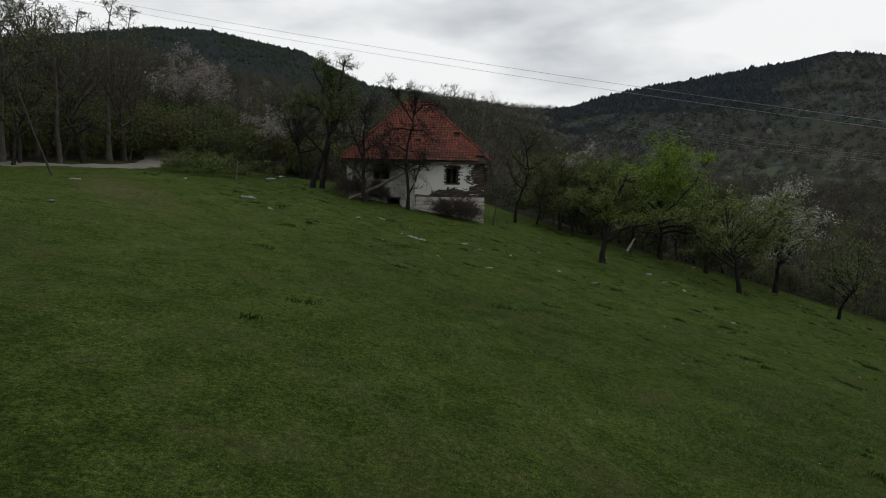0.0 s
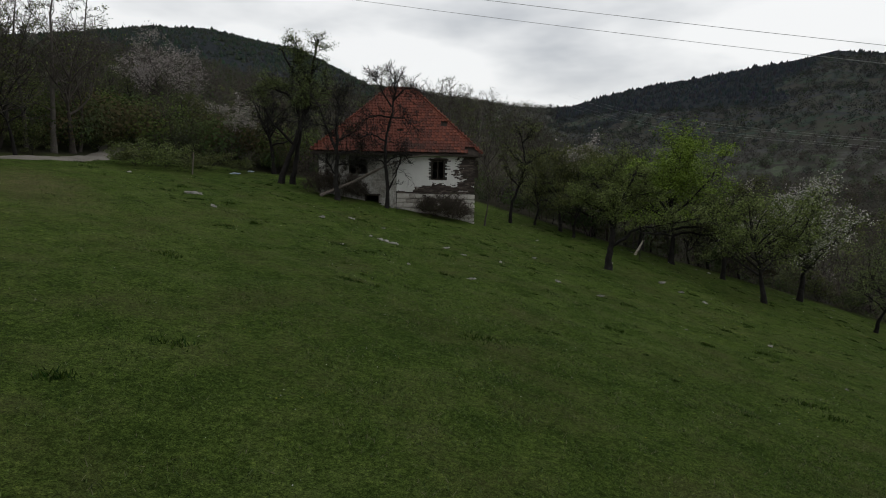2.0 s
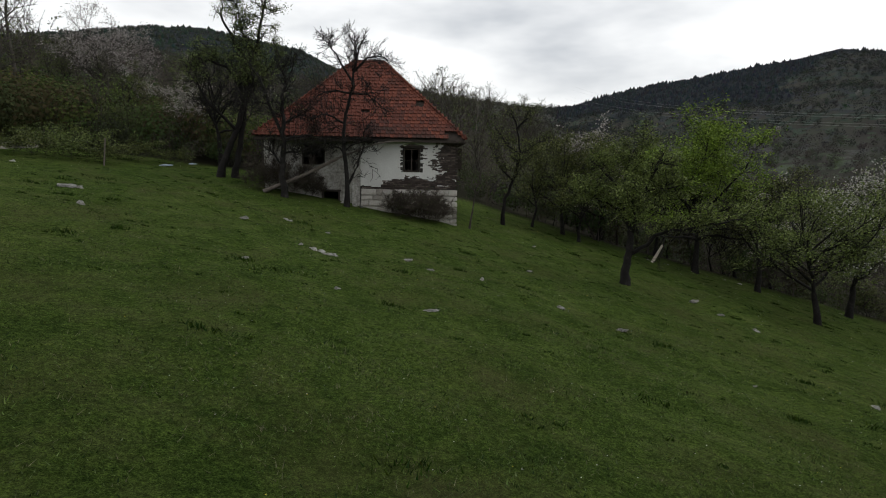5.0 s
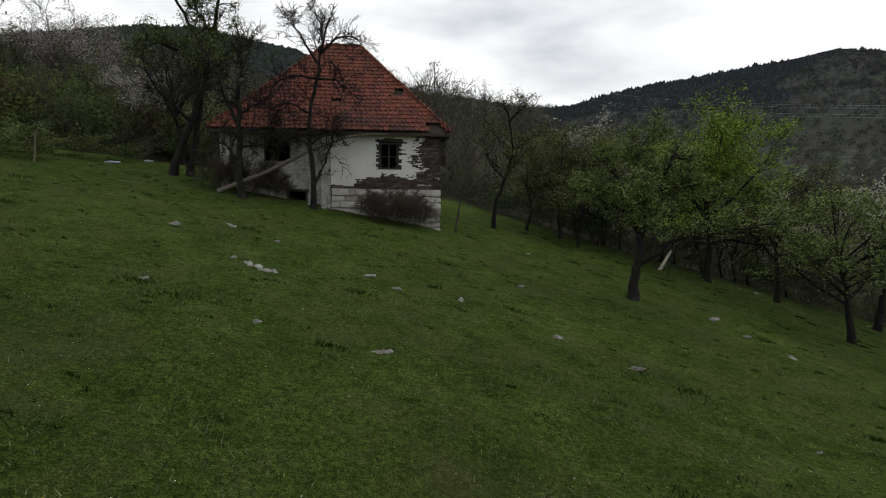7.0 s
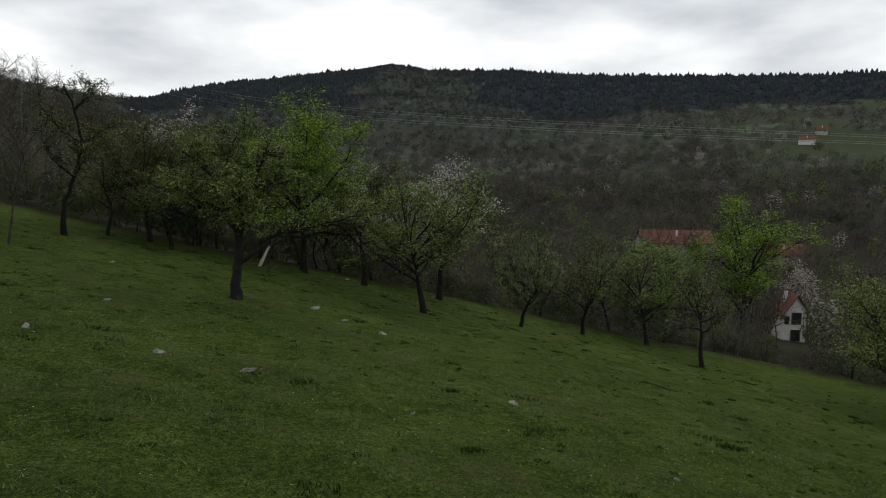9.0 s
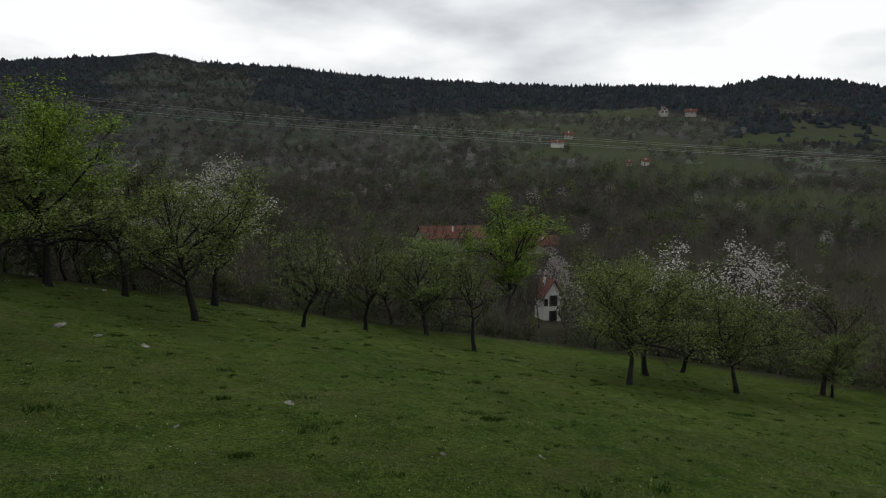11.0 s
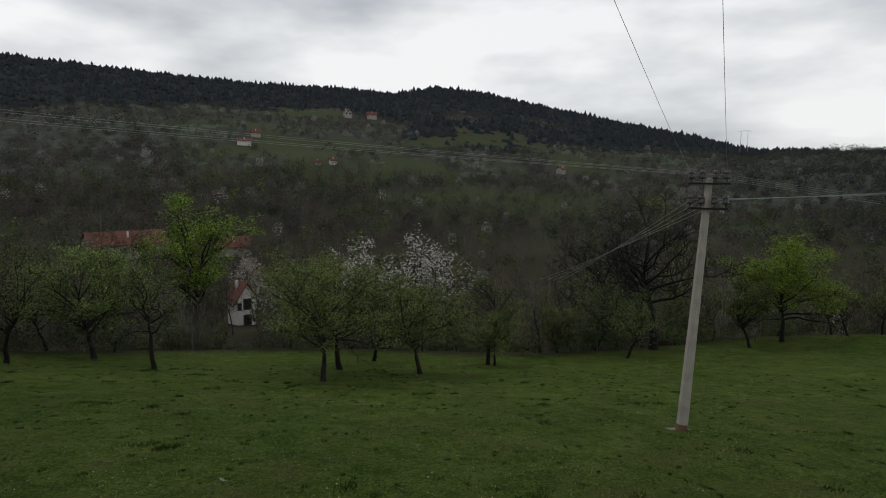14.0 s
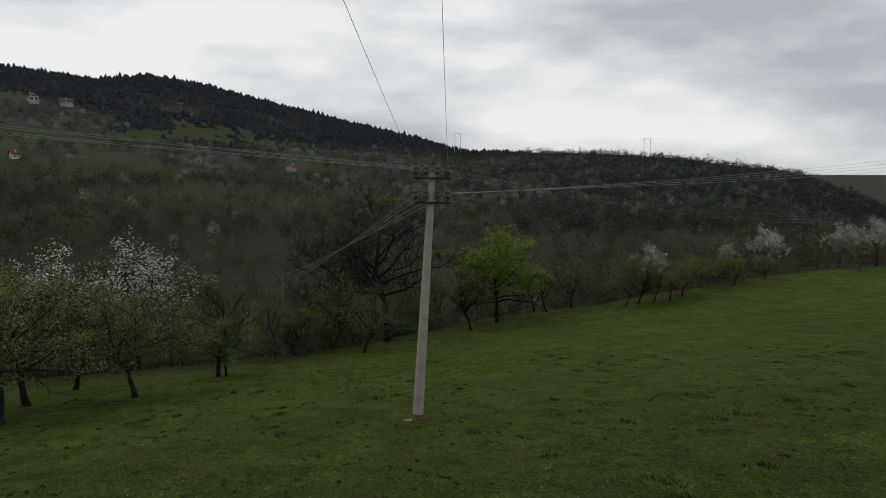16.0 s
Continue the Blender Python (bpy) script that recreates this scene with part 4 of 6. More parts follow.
# woods from the edge out to 220 m
az, r, x, y = scatter(rng, -85, 150, 52, 330, 12500)
keep = (r > edge_of(az) + 16) & ~((az < 13) & (r < 90)) & ~((az > -16) & (az < 13) & (rng.random(len(az)) < 0.7)) & ~((az > 63.3) & (az < 66.8) & (r < 112))
az, r, x, y = az[keep], r[keep], x[keep], y[keep]
n = len(x)
z = land(x, y)
h = rng.uniform(5, 11, n) * np.where((az > 30) & (az < 76), 1.15, np.where(az > 78, 0.85, 1.0))
bare = rng.random(n) < np.where((az > -12) & (az < 100), 0.66, 0.5)
woods = []
near = r < 118
for here, k1, k2, fine in ((near, 95, 150, 0.045), (~near, 40, 60, 0.07)):
    q = np.where(bare & here)[0]
    woods.append(fuzzy(rng, x[q], y[q], z[q], h[q], h[q] * 0.5, colours(rng, len(q), (BROWN, GREY), (3, 1)), k1, "twigs"))
    q = np.where(~bare & here)[0]
    tones = colours(rng, len(q), (OLIVE, GREEN, FRESH, BROWN), (4, 3, 0.8, 5), (0.75, 1.1))
    woods.append(fuzzy(rng, x[q], y[q], z[q], h[q] * 0.75, h[q] * 0.5, tones, k2, "leafy", fine, 0.4))
q = np.where(~bare)[0][::44]
woods.append(fuzzy(rng, x[q] + 1.5, y[q], z[q], h[q] * 0.8, h[q] * 0.5, colours(rng, len(q), (WHITE,), (1,), (0.5, 0.85)), 260, "leafy", 0.04, 0.3))
stuff("woodland", "bare brown and budding deciduous woodland on the slopes", "woodland", woods, M_WOODS)

# the far slopes: a closed canopy of crowns, with single trees standing out of it
PLACES = [(99.0, 61.6), (168, 129), (181, 102.5), (388.6, 194.7), (411, 197), (552, 173.5), (559, 153), (329, 126), (333, 119), (385, -5.5), (-87.4, 183.6)]


def hashed(i, j, k):
    v = np.sin(i * 127.1 + j * 311.7 + k * 74.7) * 43758.5453
    return v - np.floor(v)


def conifer_zone(x, y, az, r, crest, wild):
    low = 0.44 + 0.32 * patch(x, y, 80, 5) + 0.14 * np.clip(1 - np.abs(az - 71) / 10, 0, 1) + 0.5 * np.clip((44 - az) / 16, 0, 1) - 0.45 * np.clip((31 - az) / 4, 0, 1) + 0.45 * np.clip((az - 100) / 12, 0, 1)
    return (az > 9) & (az < 118) & (r > crest * (low + 0.05 * wild)) | (az < -5) & (r > 330 + 60 * wild)


def canopy():
    az_ = np.radians(np.arange(-58, 148, 0.25))
    rings = np.concatenate([np.geomspace(290, 330, 14), np.linspace(333, 1000, 150)])
    rr, aa = np.meshgrid(rings, az_, indexing="ij")
    x, y = CX + rr * np.sin(aa), CY + rr * np.cos(aa)
    deg = np.degrees(aa)
    crest = np.interp(deg, BT[:, 0], BT[:, 5])
    size = 5.5
    gi, gj = np.floor(x / size), np.floor(y / size)
    best, tint = np.zeros_like(x), np.zeros(x.shape + (3,))
    # greyed, low-contrast crown tones stand in for distant haze
    fall = np.array([[0.068, 0.066, 0.063], [0.063, 0.064, 0.057], [0.058, 0.064, 0.051], [0.055, 0.067, 0.048], [0.066, 0.085, 0.053]])
    for di in (-1, 0, 1):
        for dj in (-1, 0, 1):
            i, j = gi + di, gj + dj
            cx, cy = (i + hashed(i, j, 1)) * size, (j + hashed(i, j, 2)) * size
            rad = size * (0.5 + 0.5 * hashed(i, j, 3))
            d = np.hypot(x - cx, y - cy) / rad
            r_ = np.hypot(cx - CX, cy - CY)
            pine_ = conifer_zone(cx, cy, deg, r_, crest, hashed(i, j, 6))
            tall = 0.8 + 1.2 * hashed(i, j, 4)
            hh = np.where(pine_, 1.5 + tall * np.clip(1 - d, 0, 1), tall * np.sqrt(np.clip(1 - d * d, 0, 1)))
            green = np.clip(patch(cx, cy, 55, 9) * 1.5 - 0.35 + (hashed(i, j, 5) - 0.5) * 0.9, 0, 0.999)
            green = np.where((deg < -6) | (deg > 112), 0.35 + 0.4 * green, green)
            pick = fall[(green * 5).astype(int)] * (0.94 + 0.12 * hashed(i, j, 7))[..., None]
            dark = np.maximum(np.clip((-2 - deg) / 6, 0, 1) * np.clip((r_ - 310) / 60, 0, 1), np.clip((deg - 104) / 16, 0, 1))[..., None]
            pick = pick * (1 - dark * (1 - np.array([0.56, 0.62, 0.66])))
            # bluish haze over this far hill is multiplied into its crown colours
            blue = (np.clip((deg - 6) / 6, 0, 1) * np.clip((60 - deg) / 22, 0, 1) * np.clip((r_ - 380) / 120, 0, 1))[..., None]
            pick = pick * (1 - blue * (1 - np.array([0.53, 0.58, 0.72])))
            pick = np.where(pine_[..., None], np.array([0.017, 0.021, 0.024]) * (0.92 + 0.16 * hashed(i, j, 8))[..., None], pick)
            win = hh > best
            best = np.where(win, hh, best)
            tint = np.where(win[..., None], pick, tint)
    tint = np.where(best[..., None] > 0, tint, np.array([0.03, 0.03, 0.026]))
    open_ = pastures(x, y, deg, rr) * (patch(x, y, 9, 6) > 0.30)
    for hx, hy in PLACES:
        toward = np.hypot(x - hx, y - hy) < 11
        ahead = (np.abs((x - hx) * (hy - CY) - (y - hy) * (hx - CX)) / math.hypot(hx - CX, hy - CY) < 7) & (rr < math.hypot(hx - CX, hy - CY)) & (rr > math.hypot(hx - CX, hy - CY) - 32)
        open_ = np.where(toward | ahead, 1.0, open_)
    z = land(x, y) + best - 1.2 - 3.5 * np.clip(open_, 0, 1) * 1.8
    z = np.where((rr > crest + 30), land(x, y) - 4, z)
    z = np.where(rr < 300, land(x, y) - 3.0, z)
    m, k = len(rings), len(az_)
    i, j = np.meshgrid(np.arange(m - 1), np.arange(k - 1), indexing="ij")
    a = i * k + j
    keep = (rr[:-1, :-1] < crest[:-1, :-1] + 45) & ~((open_[:-1, :-1] >= 1) & (open_[1:, 1:] >= 1)) & ~((deg[:-1, :-1] > -16) & (deg[:-1, :-1] < 9) & (rr[:-1, :-1] < 150))
    a = a[keep]
    faces = np.stack([a, a + 1, a + k + 1, a + k], -1)
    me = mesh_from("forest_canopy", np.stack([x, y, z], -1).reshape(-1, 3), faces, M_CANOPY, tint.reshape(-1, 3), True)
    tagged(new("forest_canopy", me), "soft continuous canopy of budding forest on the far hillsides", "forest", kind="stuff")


canopy()

az, r, x, y = scatter(rng, -58, 148, 215, 980, 46000)
crest = np.interp(az, BT[:, 0], BT[:, 5])
field_ = pastures(x, y, az, r)
clear = np.ones(len(x), bool)
for hx, hy in PLACES:
    clear &= (np.hypot(x - hx, y - hy) > 9) & ~((np.abs((x - hx) * (hy - CY) - (y - hy) * (hx - CX)) / math.hypot(hx - CX, hy - CY) < 5) & (r < math.hypot(hx - CX, hy - CY)) & (r > math.hypot(hx - CX, hy - CY) - 30))
keep = (r < crest + 40) & (rng.random(len(az)) > 0.93 * field_) & clear
az, r, x, y, crest = az[keep], r[keep], x[keep], y[keep], crest[keep]
z = land(x, y) - 0.6
n = len(x)
rim = r > crest - 25
pine = conifer_zone(x, y, az, r, crest, rng.random(n))
white = ~pine & (rng.random(n) < 0.005 + 0.03 * ((az > 57) & (az < 106) & (r < 560)))
h = rng.uniform(3.5, 6.5, n)
q = np.where(pine)[0]
green_ = (az < 0)[q][:, None]
# needle colours are lifted towards blue-grey to carry the haze of distance
stuff("conifer_forest", "dense dark conifer forest along the crests", "forest", [conifers(rng, x[q], y[q], z[q], h[q] * rng.uniform(0.75, 1.3, len(q)) * (0.68 + 0.5 * patch(x[q], y[q], 13, 4)) * np.where(az[q] < 0, 0.75, 1.0), h[q] * 1.0, colours(rng, len(q), ((0.027, 0.032, 0.037), (0.030, 0.036, 0.040)), (3, 1), (0.94, 1.08)) * np.where(green_, [[1.1, 1.22, 0.85]], 1.0))], M_CANOPY)
far_woods = []
q = np.where(white)[0]
far_woods.append(fuzzy(rng, x[q], y[q], z[q], h[q] * 1.1, h[q] * 0.8, np.array(WHITE) * rng.uniform(0.35, 0.6, (len(q), 1)), 150, "leafy", 0.075))
plain = ~pine & ~white
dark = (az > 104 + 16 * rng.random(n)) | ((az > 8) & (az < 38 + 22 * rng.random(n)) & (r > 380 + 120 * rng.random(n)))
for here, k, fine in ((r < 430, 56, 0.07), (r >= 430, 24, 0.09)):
    for hazed_dark in (False, True):
        q = np.where(plain & here & (dark == hazed_dark))[0]
        # darker hills get a dimmed copy of the tones, bluish haze mixed in
        tones = np.array([(0.070, 0.065, 0.060), (0.066, 0.068, 0.056), (0.059, 0.074, 0.049), (0.082, 0.105, 0.057)]) * (np.array([0.60, 0.66, 0.70]) if hazed_dark else 1.0)
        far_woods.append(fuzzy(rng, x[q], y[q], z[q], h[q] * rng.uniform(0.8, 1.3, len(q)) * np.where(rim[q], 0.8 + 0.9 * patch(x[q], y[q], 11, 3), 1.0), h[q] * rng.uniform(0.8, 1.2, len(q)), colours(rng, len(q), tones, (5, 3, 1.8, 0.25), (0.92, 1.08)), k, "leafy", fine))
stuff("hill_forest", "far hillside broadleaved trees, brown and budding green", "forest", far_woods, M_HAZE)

# ---- the abandoned house ----
M_PLASTER = surface("old_white_plaster", [(0.22, (0.30, 0.285, 0.26)), (0.42, (0.52, 0.51, 0.48)), (0.7, (0.66, 0.65, 0.62))], 0.9, 0.9, 14, 0.35, 0.01)
# grime, with the shade that falls on the walls darkened into the colour
M_DIRTY_SHADED = surface("stained_shaded_plaster", [(0.33, (0.075, 0.068, 0.058)), (0.47, (0.24, 0.226, 0.20)), (0.62, (0.46, 0.445, 0.41))], 1.1, 0.92, 9, 0.5, 0.015)
M_STONE = surface("pale_wall_stone", [(0.25, (0.15, 0.132, 0.11)), (0.45, (0.34, 0.315, 0.275)), (0.75, (0.56, 0.535, 0.485))], 1.4, 0.92, 18, 0.8, 0.02, rnd=0.3)
M_LIME = surface("pale_lime_mortar", [(0.3, (0.20, 0.185, 0.16)), (0.7, (0.38, 0.36, 0.32))], 3.0, 0.95, 30, 0.5, 0.01)
# near-black colour takes the place of shade in the empty brick joints
M_JOINT_SHADE = surface("shaded_brick_joints", [(0.3, (0.022, 0.019, 0.017)), (0.7, (0.06, 0.052, 0.046))], 3.0, 0.95, 30, 0.5, 0.01)
M_BRICK = surface("dark_mud_brick", [(0.25, (0.028, 0.021, 0.018)), (0.5, (0.068, 0.052, 0.044)), (0.75, (0.17, 0.14, 0.12))], 5.0, 0.95, 40, 0.7, 0.01, rnd=0.35)
M_TILE = surface("clay_roof_tile", [(0.25, (0.035, 0.019, 0.015)), (0.45, (0.095, 0.030, 0.020)), (0.6, (0.150, 0.042, 0.024)), (0.85, (0.20, 0.075, 0.046))], 0.35, 0.85, 16, 0.5, 0.01, rnd=0.3, world_stains=True)
M_OLD_WOOD = surface("weathered_wood", [(0.3, (0.05, 0.042, 0.035)), (0.5, (0.12, 0.10, 0.085)), (0.75, (0.24, 0.215, 0.185))], 3.0, 0.9, 40, 0.6, 0.01)
M_DARK_WOOD = surface("dark_old_wood", [(0.3, (0.018, 0.014, 0.011)), (0.7, (0.06, 0.047, 0.038))], 4.0, 0.9, 40, 0.6, 0.01)
M_EARTH = surface("floor_earth", [(0.3, (0.03, 0.025, 0.02)), (0.7, (0.08, 0.065, 0.05))], 2.0)

HX, HY, HTURN = -2.0, 44.12, 4.0
house = tagged(new("house"), "abandoned white-plastered house with red clay-tile hipped roof and stone base", "house")
house.matrix_basis = pose(HX, HY, 0, 0, 0, HTURN)


def boxes(name, cells, material, parent, label="", bevel=0.0, kind=""):
    """One mesh of upright boxes: (x0, x1, y0, y1, z0, z1) each."""
    bm = bmesh.new()
    for x0, x1, y0, y1, z0, z1 in cells:
        made = bmesh.ops.create_cube(bm, size=1.0)["verts"]
        for v in made:
            v.co = Vector(((x0 + x1) / 2 + v.co.x * (x1 - x0), (y0 + y1) / 2 + v.co.y * (y1 - y0), (z0 + z1) / 2 + v.co.z * (z1 - z0)))
    if bevel:
        bmesh.ops.bevel(bm, geom=bm.edges[:], offset=bevel, segments=1, affect="EDGES")
    me = bpy.data.meshes.new(name)
    bm.to_mesh(me)
    bm.free()
    me.materials.append(material)
    return part(name, me, parent, label, kind)


FRONT, LEFT_X, RIGHT_X, DEPTH, EAVE, BASE_TOP = 0.0, -4.75, 4.8, 7.4, 7.68, 5.15
# backing wall of brick behind the front plaster, with the window's opening
WX0, WX1, WZ0, WZ1 = 2.10, 2.98, 6.0, 7.2
boxes("wall", [(0.0, WX0, 0.06, 0.45, BASE_TOP, EAVE), (WX1, RIGHT_X, 0.06, 0.45, BASE_TOP, EAVE), (WX0, WX1, 0.06, 0.45, BASE_TOP, WZ0), (WX0, WX1, 0.06, 0.45, WZ1, EAVE)], M_JOINT_SHADE, house, "front wall backing the bricks, shade of the open joints in its colour")
boxes("side_wall", [(RIGHT_X - 0.4, RIGHT_X, 0.45, DEPTH, 2.2, EAVE)], M_DIRTY_SHADED, house, "stained plaster side wall")
boxes("side_wall", [(LEFT_X, LEFT_X + 0.4, 0.75, DEPTH, 3.6, EAVE)], M_DIRTY_SHADED, house, "stained plaster side wall")
boxes("back_wall", [(LEFT_X, RIGHT_X, DEPTH, DEPTH + 0.4, 2.4, EAVE)], M_DIRTY_SHADED, house)
boxes("plinth_core", [(0.04, RIGHT_X - 0.02, 0.04, 0.45, 2.2, BASE_TOP)], M_LIME, house)
boxes("floor", [(LEFT_X + 0.4, RIGHT_X - 0.4, 0.8, DEPTH, 4.95, 5.1)], M_EARTH, house)
boxes("attic_floor", [(LEFT_X + 0.1, RIGHT_X - 0.1, 0.1, DEPTH, EAVE - 0.14, EAVE - 0.06)], M_DARK_WOOD, house)

# recessed wall with a window hole and the cellar's opening
R = 0.35
CXA, CXB, CZA, CZB = -1.95, -1.06, 4.2, 4.98
VXA, VXB, VZA, VZB = -2.95, -1.80, 6.3, 7.35
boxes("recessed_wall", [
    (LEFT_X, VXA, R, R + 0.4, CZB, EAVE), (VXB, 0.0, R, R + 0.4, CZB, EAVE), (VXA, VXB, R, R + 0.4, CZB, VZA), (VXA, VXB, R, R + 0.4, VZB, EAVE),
    (LEFT_X, CXA, R + 0.02, R + 0.4, 3.4, CZB), (CXB, 0.0, R + 0.02, R + 0.4, 3.4, CZB)], M_DIRTY_SHADED, house, "grey stained plaster wall with cracks, tree shade in its colour")
boxes("corner_pillar", [(-0.42, -0.006, 0.02, R - 0.005, 3.4, EAVE)], M_DIRTY_SHADED, house, "dirty plastered corner pillar, shade in its colour", 0.02)
# the pier is whitish; the trees' shade on it is put into its colour
boxes("end_pier", [(LEFT_X + 0.02, LEFT_X + 0.42, -0.1, R - 0.01, 4.2, EAVE - 0.05)], M_DIRTY_SHADED, house, "plastered pier under the eave, coloured dark for the trees' shade", 0.03)
boxes("cellar_frame", [(CXA, CXA + 0.08, R - 0.06, R + 0.06, CZA - 0.1, CZB), (CXB - 0.08, CXB, R - 0.06, R + 0.06, CZA - 0.1, CZB), (CXA - 0.06, CXB + 0.06, R - 0.08, R + 0.05, CZB, CZB + 0.09)], M_DARK_WOOD, house, "dark wooden frame of the cellar opening")
# a window's remains in the recessed wall
side_window = boxes("window", [(VXA, VXA + 0.07, R + 0.1, R + 0.18, VZA, VZB), (VXB - 0.07, VXB, R + 0.1, R + 0.18, VZA, VZB), (VXA + 0.07, VXB - 0.07, R + 0.1, R + 0.18, VZB - 0.07, VZB)], M_DARK_WOOD, house, "dark broken window frame")
boxes("mullion", [((VXA + VXB) / 2 - 0.025, (VXA + VXB) / 2 + 0.025, R + 0.12, R + 0.16, VZA, VZB - 0.07)], M_DARK_WOOD, side_window)


# the plaster: a skin that has fallen off in places
def ragged(x, z, s):
    return noise.noise((x * s, z * s, 3.7)) + 0.5 * noise.noise((x * s * 2.3, z * s * 2.3, 9.1))


def plaster_gone(x, z):
    n = ragged(x, z, 1.9)
    streak = noise.noise((x * 1.6, z * 11.0, 5.0))
    low = z - BASE_TOP - 0.02
    gone = low < 0.34 + 0.20 * n + 0.12 * streak and x > 1.1 + 0.5 * n
    gone |= low < 0.06 + 0.07 * n
    gone |= 2.05 < x < 3.35 and z < WZ0 + 0.03 and low < 0.62 + 0.3 * n and x > 2.0 + low * 0.35
    gone |= x > 3.2 and low < 0.55 + 0.3 * n + 0.4 * streak
    gone |= x > 4.05 + 0.4 * n + 0.45 * streak and z > 5.3
    gone |= x > 3.55 and z > 5.6 and n + 0.9 * streak > 0.30
    gone |= (abs(x - WX0) < 0.10 + 0.07 * streak or abs(x - WX1) < 0.12 + 0.10 * streak) and WZ0 < z < WZ1 + 0.1 and streak > -0.18
    gone |= WX0 - 0.1 < x < WX1 + 0.12 and WZ1 - 0.02 < z < WZ1 + 0.14 + 0.1 * n
    if x > 3.2 and 5.3 < z < 6.1 and streak > 0.42:
        gone = False
    return gone


def plaster_skin():
    step, bm = 0.042, bmesh.new()
    nx, nz = int(RIGHT_X / step), int((EAVE - BASE_TOP) / step)
    grid = {}

    def vert(i, k):
        if (i, k) not in grid:
            grid[i, k] = bm.verts.new((i * step, 0.012 * noise.noise((i * 0.05, k * 0.05, 0.3)), BASE_TOP + 0.01 + k * step))
        return grid[i, k]

    for i in range(nx):
        for k in range(nz):
            x, z = (i + 0.5) * step, BASE_TOP + (k + 0.5) * step
            if WX0 - 0.02 < x < WX1 + 0.02 and WZ0 - 0.02 < z < WZ1 + 0.02 or plaster_gone(x, z):
                continue
            bm.faces.new([vert(i, k), vert(i + 1, k), vert(i + 1, k + 1), vert(i, k + 1)])
    rim = bmesh.ops.extrude_face_region(bm, geom=bm.faces[:])
    for v in rim["geom"]:
        if isinstance(v, bmesh.types.BMVert):
            v.co.y += 0.045
    bmesh.ops.recalc_face_normals(bm, faces=bm.faces[:])
    me = bpy.data.meshes.new("plaster")
    bm.to_mesh(me)
    bm.free()
    me.materials.append(M_PLASTER)
    part("plaster", me, house, "white plaster, fallen off round the window and corner")


plaster_skin()

# the front window
front_window = boxes("window", [(WX0 + 0.04, WX0 + 0.11, 0.1, 0.2, WZ0 + 0.02, WZ1 - 0.02), (WX1 - 0.11, WX1 - 0.04, 0.1, 0.2, WZ0 + 0.02, WZ1 - 0.02), (WX0 + 0.11, WX1 - 0.11, 0.1, 0.2, WZ1 - 0.09, WZ1 - 0.02), (WX0 + 0.11, WX1 - 0.11, 0.1, 0.2, WZ0 + 0.02, WZ0 + 0.09)], M_DARK_WOOD, house, "dark empty window frame without glass")
boxes("mullion", [((WX0 + WX1) / 2 - 0.03, (WX0 + WX1) / 2 + 0.03, 0.12, 0.18, WZ0 + 0.09, WZ1 - 0.09)], M_DARK_WOOD, front_window)
boxes("crossbar", [(WX0 + 0.11, (WX0 + WX1) / 2 - 0.03, 0.13, 0.17, 6.55, 6.59), ((WX0 + WX1) / 2 + 0.03, WX1 - 0.11, 0.13, 0.17, 6.55, 6.59)], M_DARK_WOOD, front_window)
boxes("lintel", [(WX0 - 0.16, WX1 + 0.16, -0.012, 0.058, WZ1 + 0.02, WZ1 + 0.10)], M_DARK_WOOD, house, "charred wooden lintel")
shutter = boxes("shutter", [(RIGHT_X + 0.02, RIGHT_X + 0.30, 0.62, 0.65, 6.2, 7.25)], M_DARK_WOOD, house, "loose dark shutter at the corner")
boxes("brace", [(LEFT_X - 0.32, LEFT_X - 0.26, 0.02, 0.08, 7.0, 7.64)], M_DARK_WOOD, house)

# roof: boards under the tiles, then the tiles
RX0, RX1, RY0, RY1, RZ = LEFT_X - 0.42, RIGHT_X + 0.42, -0.42, DEPTH + 0.82, 7.66
RIDGE_Z, RIDGE_X0, RIDGE_X1 = 11.98, -0.68, 0.98
RIDGE_Y = (RY0 + RY1) / 2


def roof_board():
    c = [(RX0, RY0, RZ), (RX1, RY0, RZ), (RX1, RY1, RZ), (RX0, RY1, RZ), (RIDGE_X0, RIDGE_Y, RIDGE_Z), (RIDGE_X1, RIDGE_Y, RIDGE_Z)]
    c = [(x, y, z - 0.13) for x, y, z in c]
    v = c + [(x, y, z - 0.07) for x, y, z in c]
    tops = [(0, 1, 5, 4), (1, 2, 5), (2, 3, 4, 5), (3, 0, 4)]
    f = tops + [tuple(i + 6 for i in reversed(t)) for t in tops] + [(a, a + 6, b_ + 6, b_) for a, b_ in ((0, 1), (1, 2), (2, 3), (3, 0))]
    part("roof_decking", mesh_from("roof_decking", v, f, M_DARK_WOOD), house, "dark boards and battens under the tiles")


roof_board()


def tile_mesh():
    w, ln = 0.235, 0.33
    prof = [(-0.5, 0.030), (-0.38, 0.036), (-0.27, 0.006), (0.0, 0.0), (0.27, 0.006), (0.4, 0.036), (0.5, 0.032)]
    v = [(u * w, s * ln - 0.02, h + 0.042 * (1 - s)) for s in (0, 1) for u, h in prof]
    v += [(u * w, -0.02, h + 0.012) for u, h in prof]
    k = len(prof)
    f = [(i, i + 1, i + 1 + k, i + k) for i in range(k - 1)] + [(i + 2 * k, i + 1 + 2 * k, i + 1, i) for i in range(k - 1)]
    return v, f


TV, TF = tile_mesh()
tile_me = mesh_from("tile", TV, TF, M_TILE)


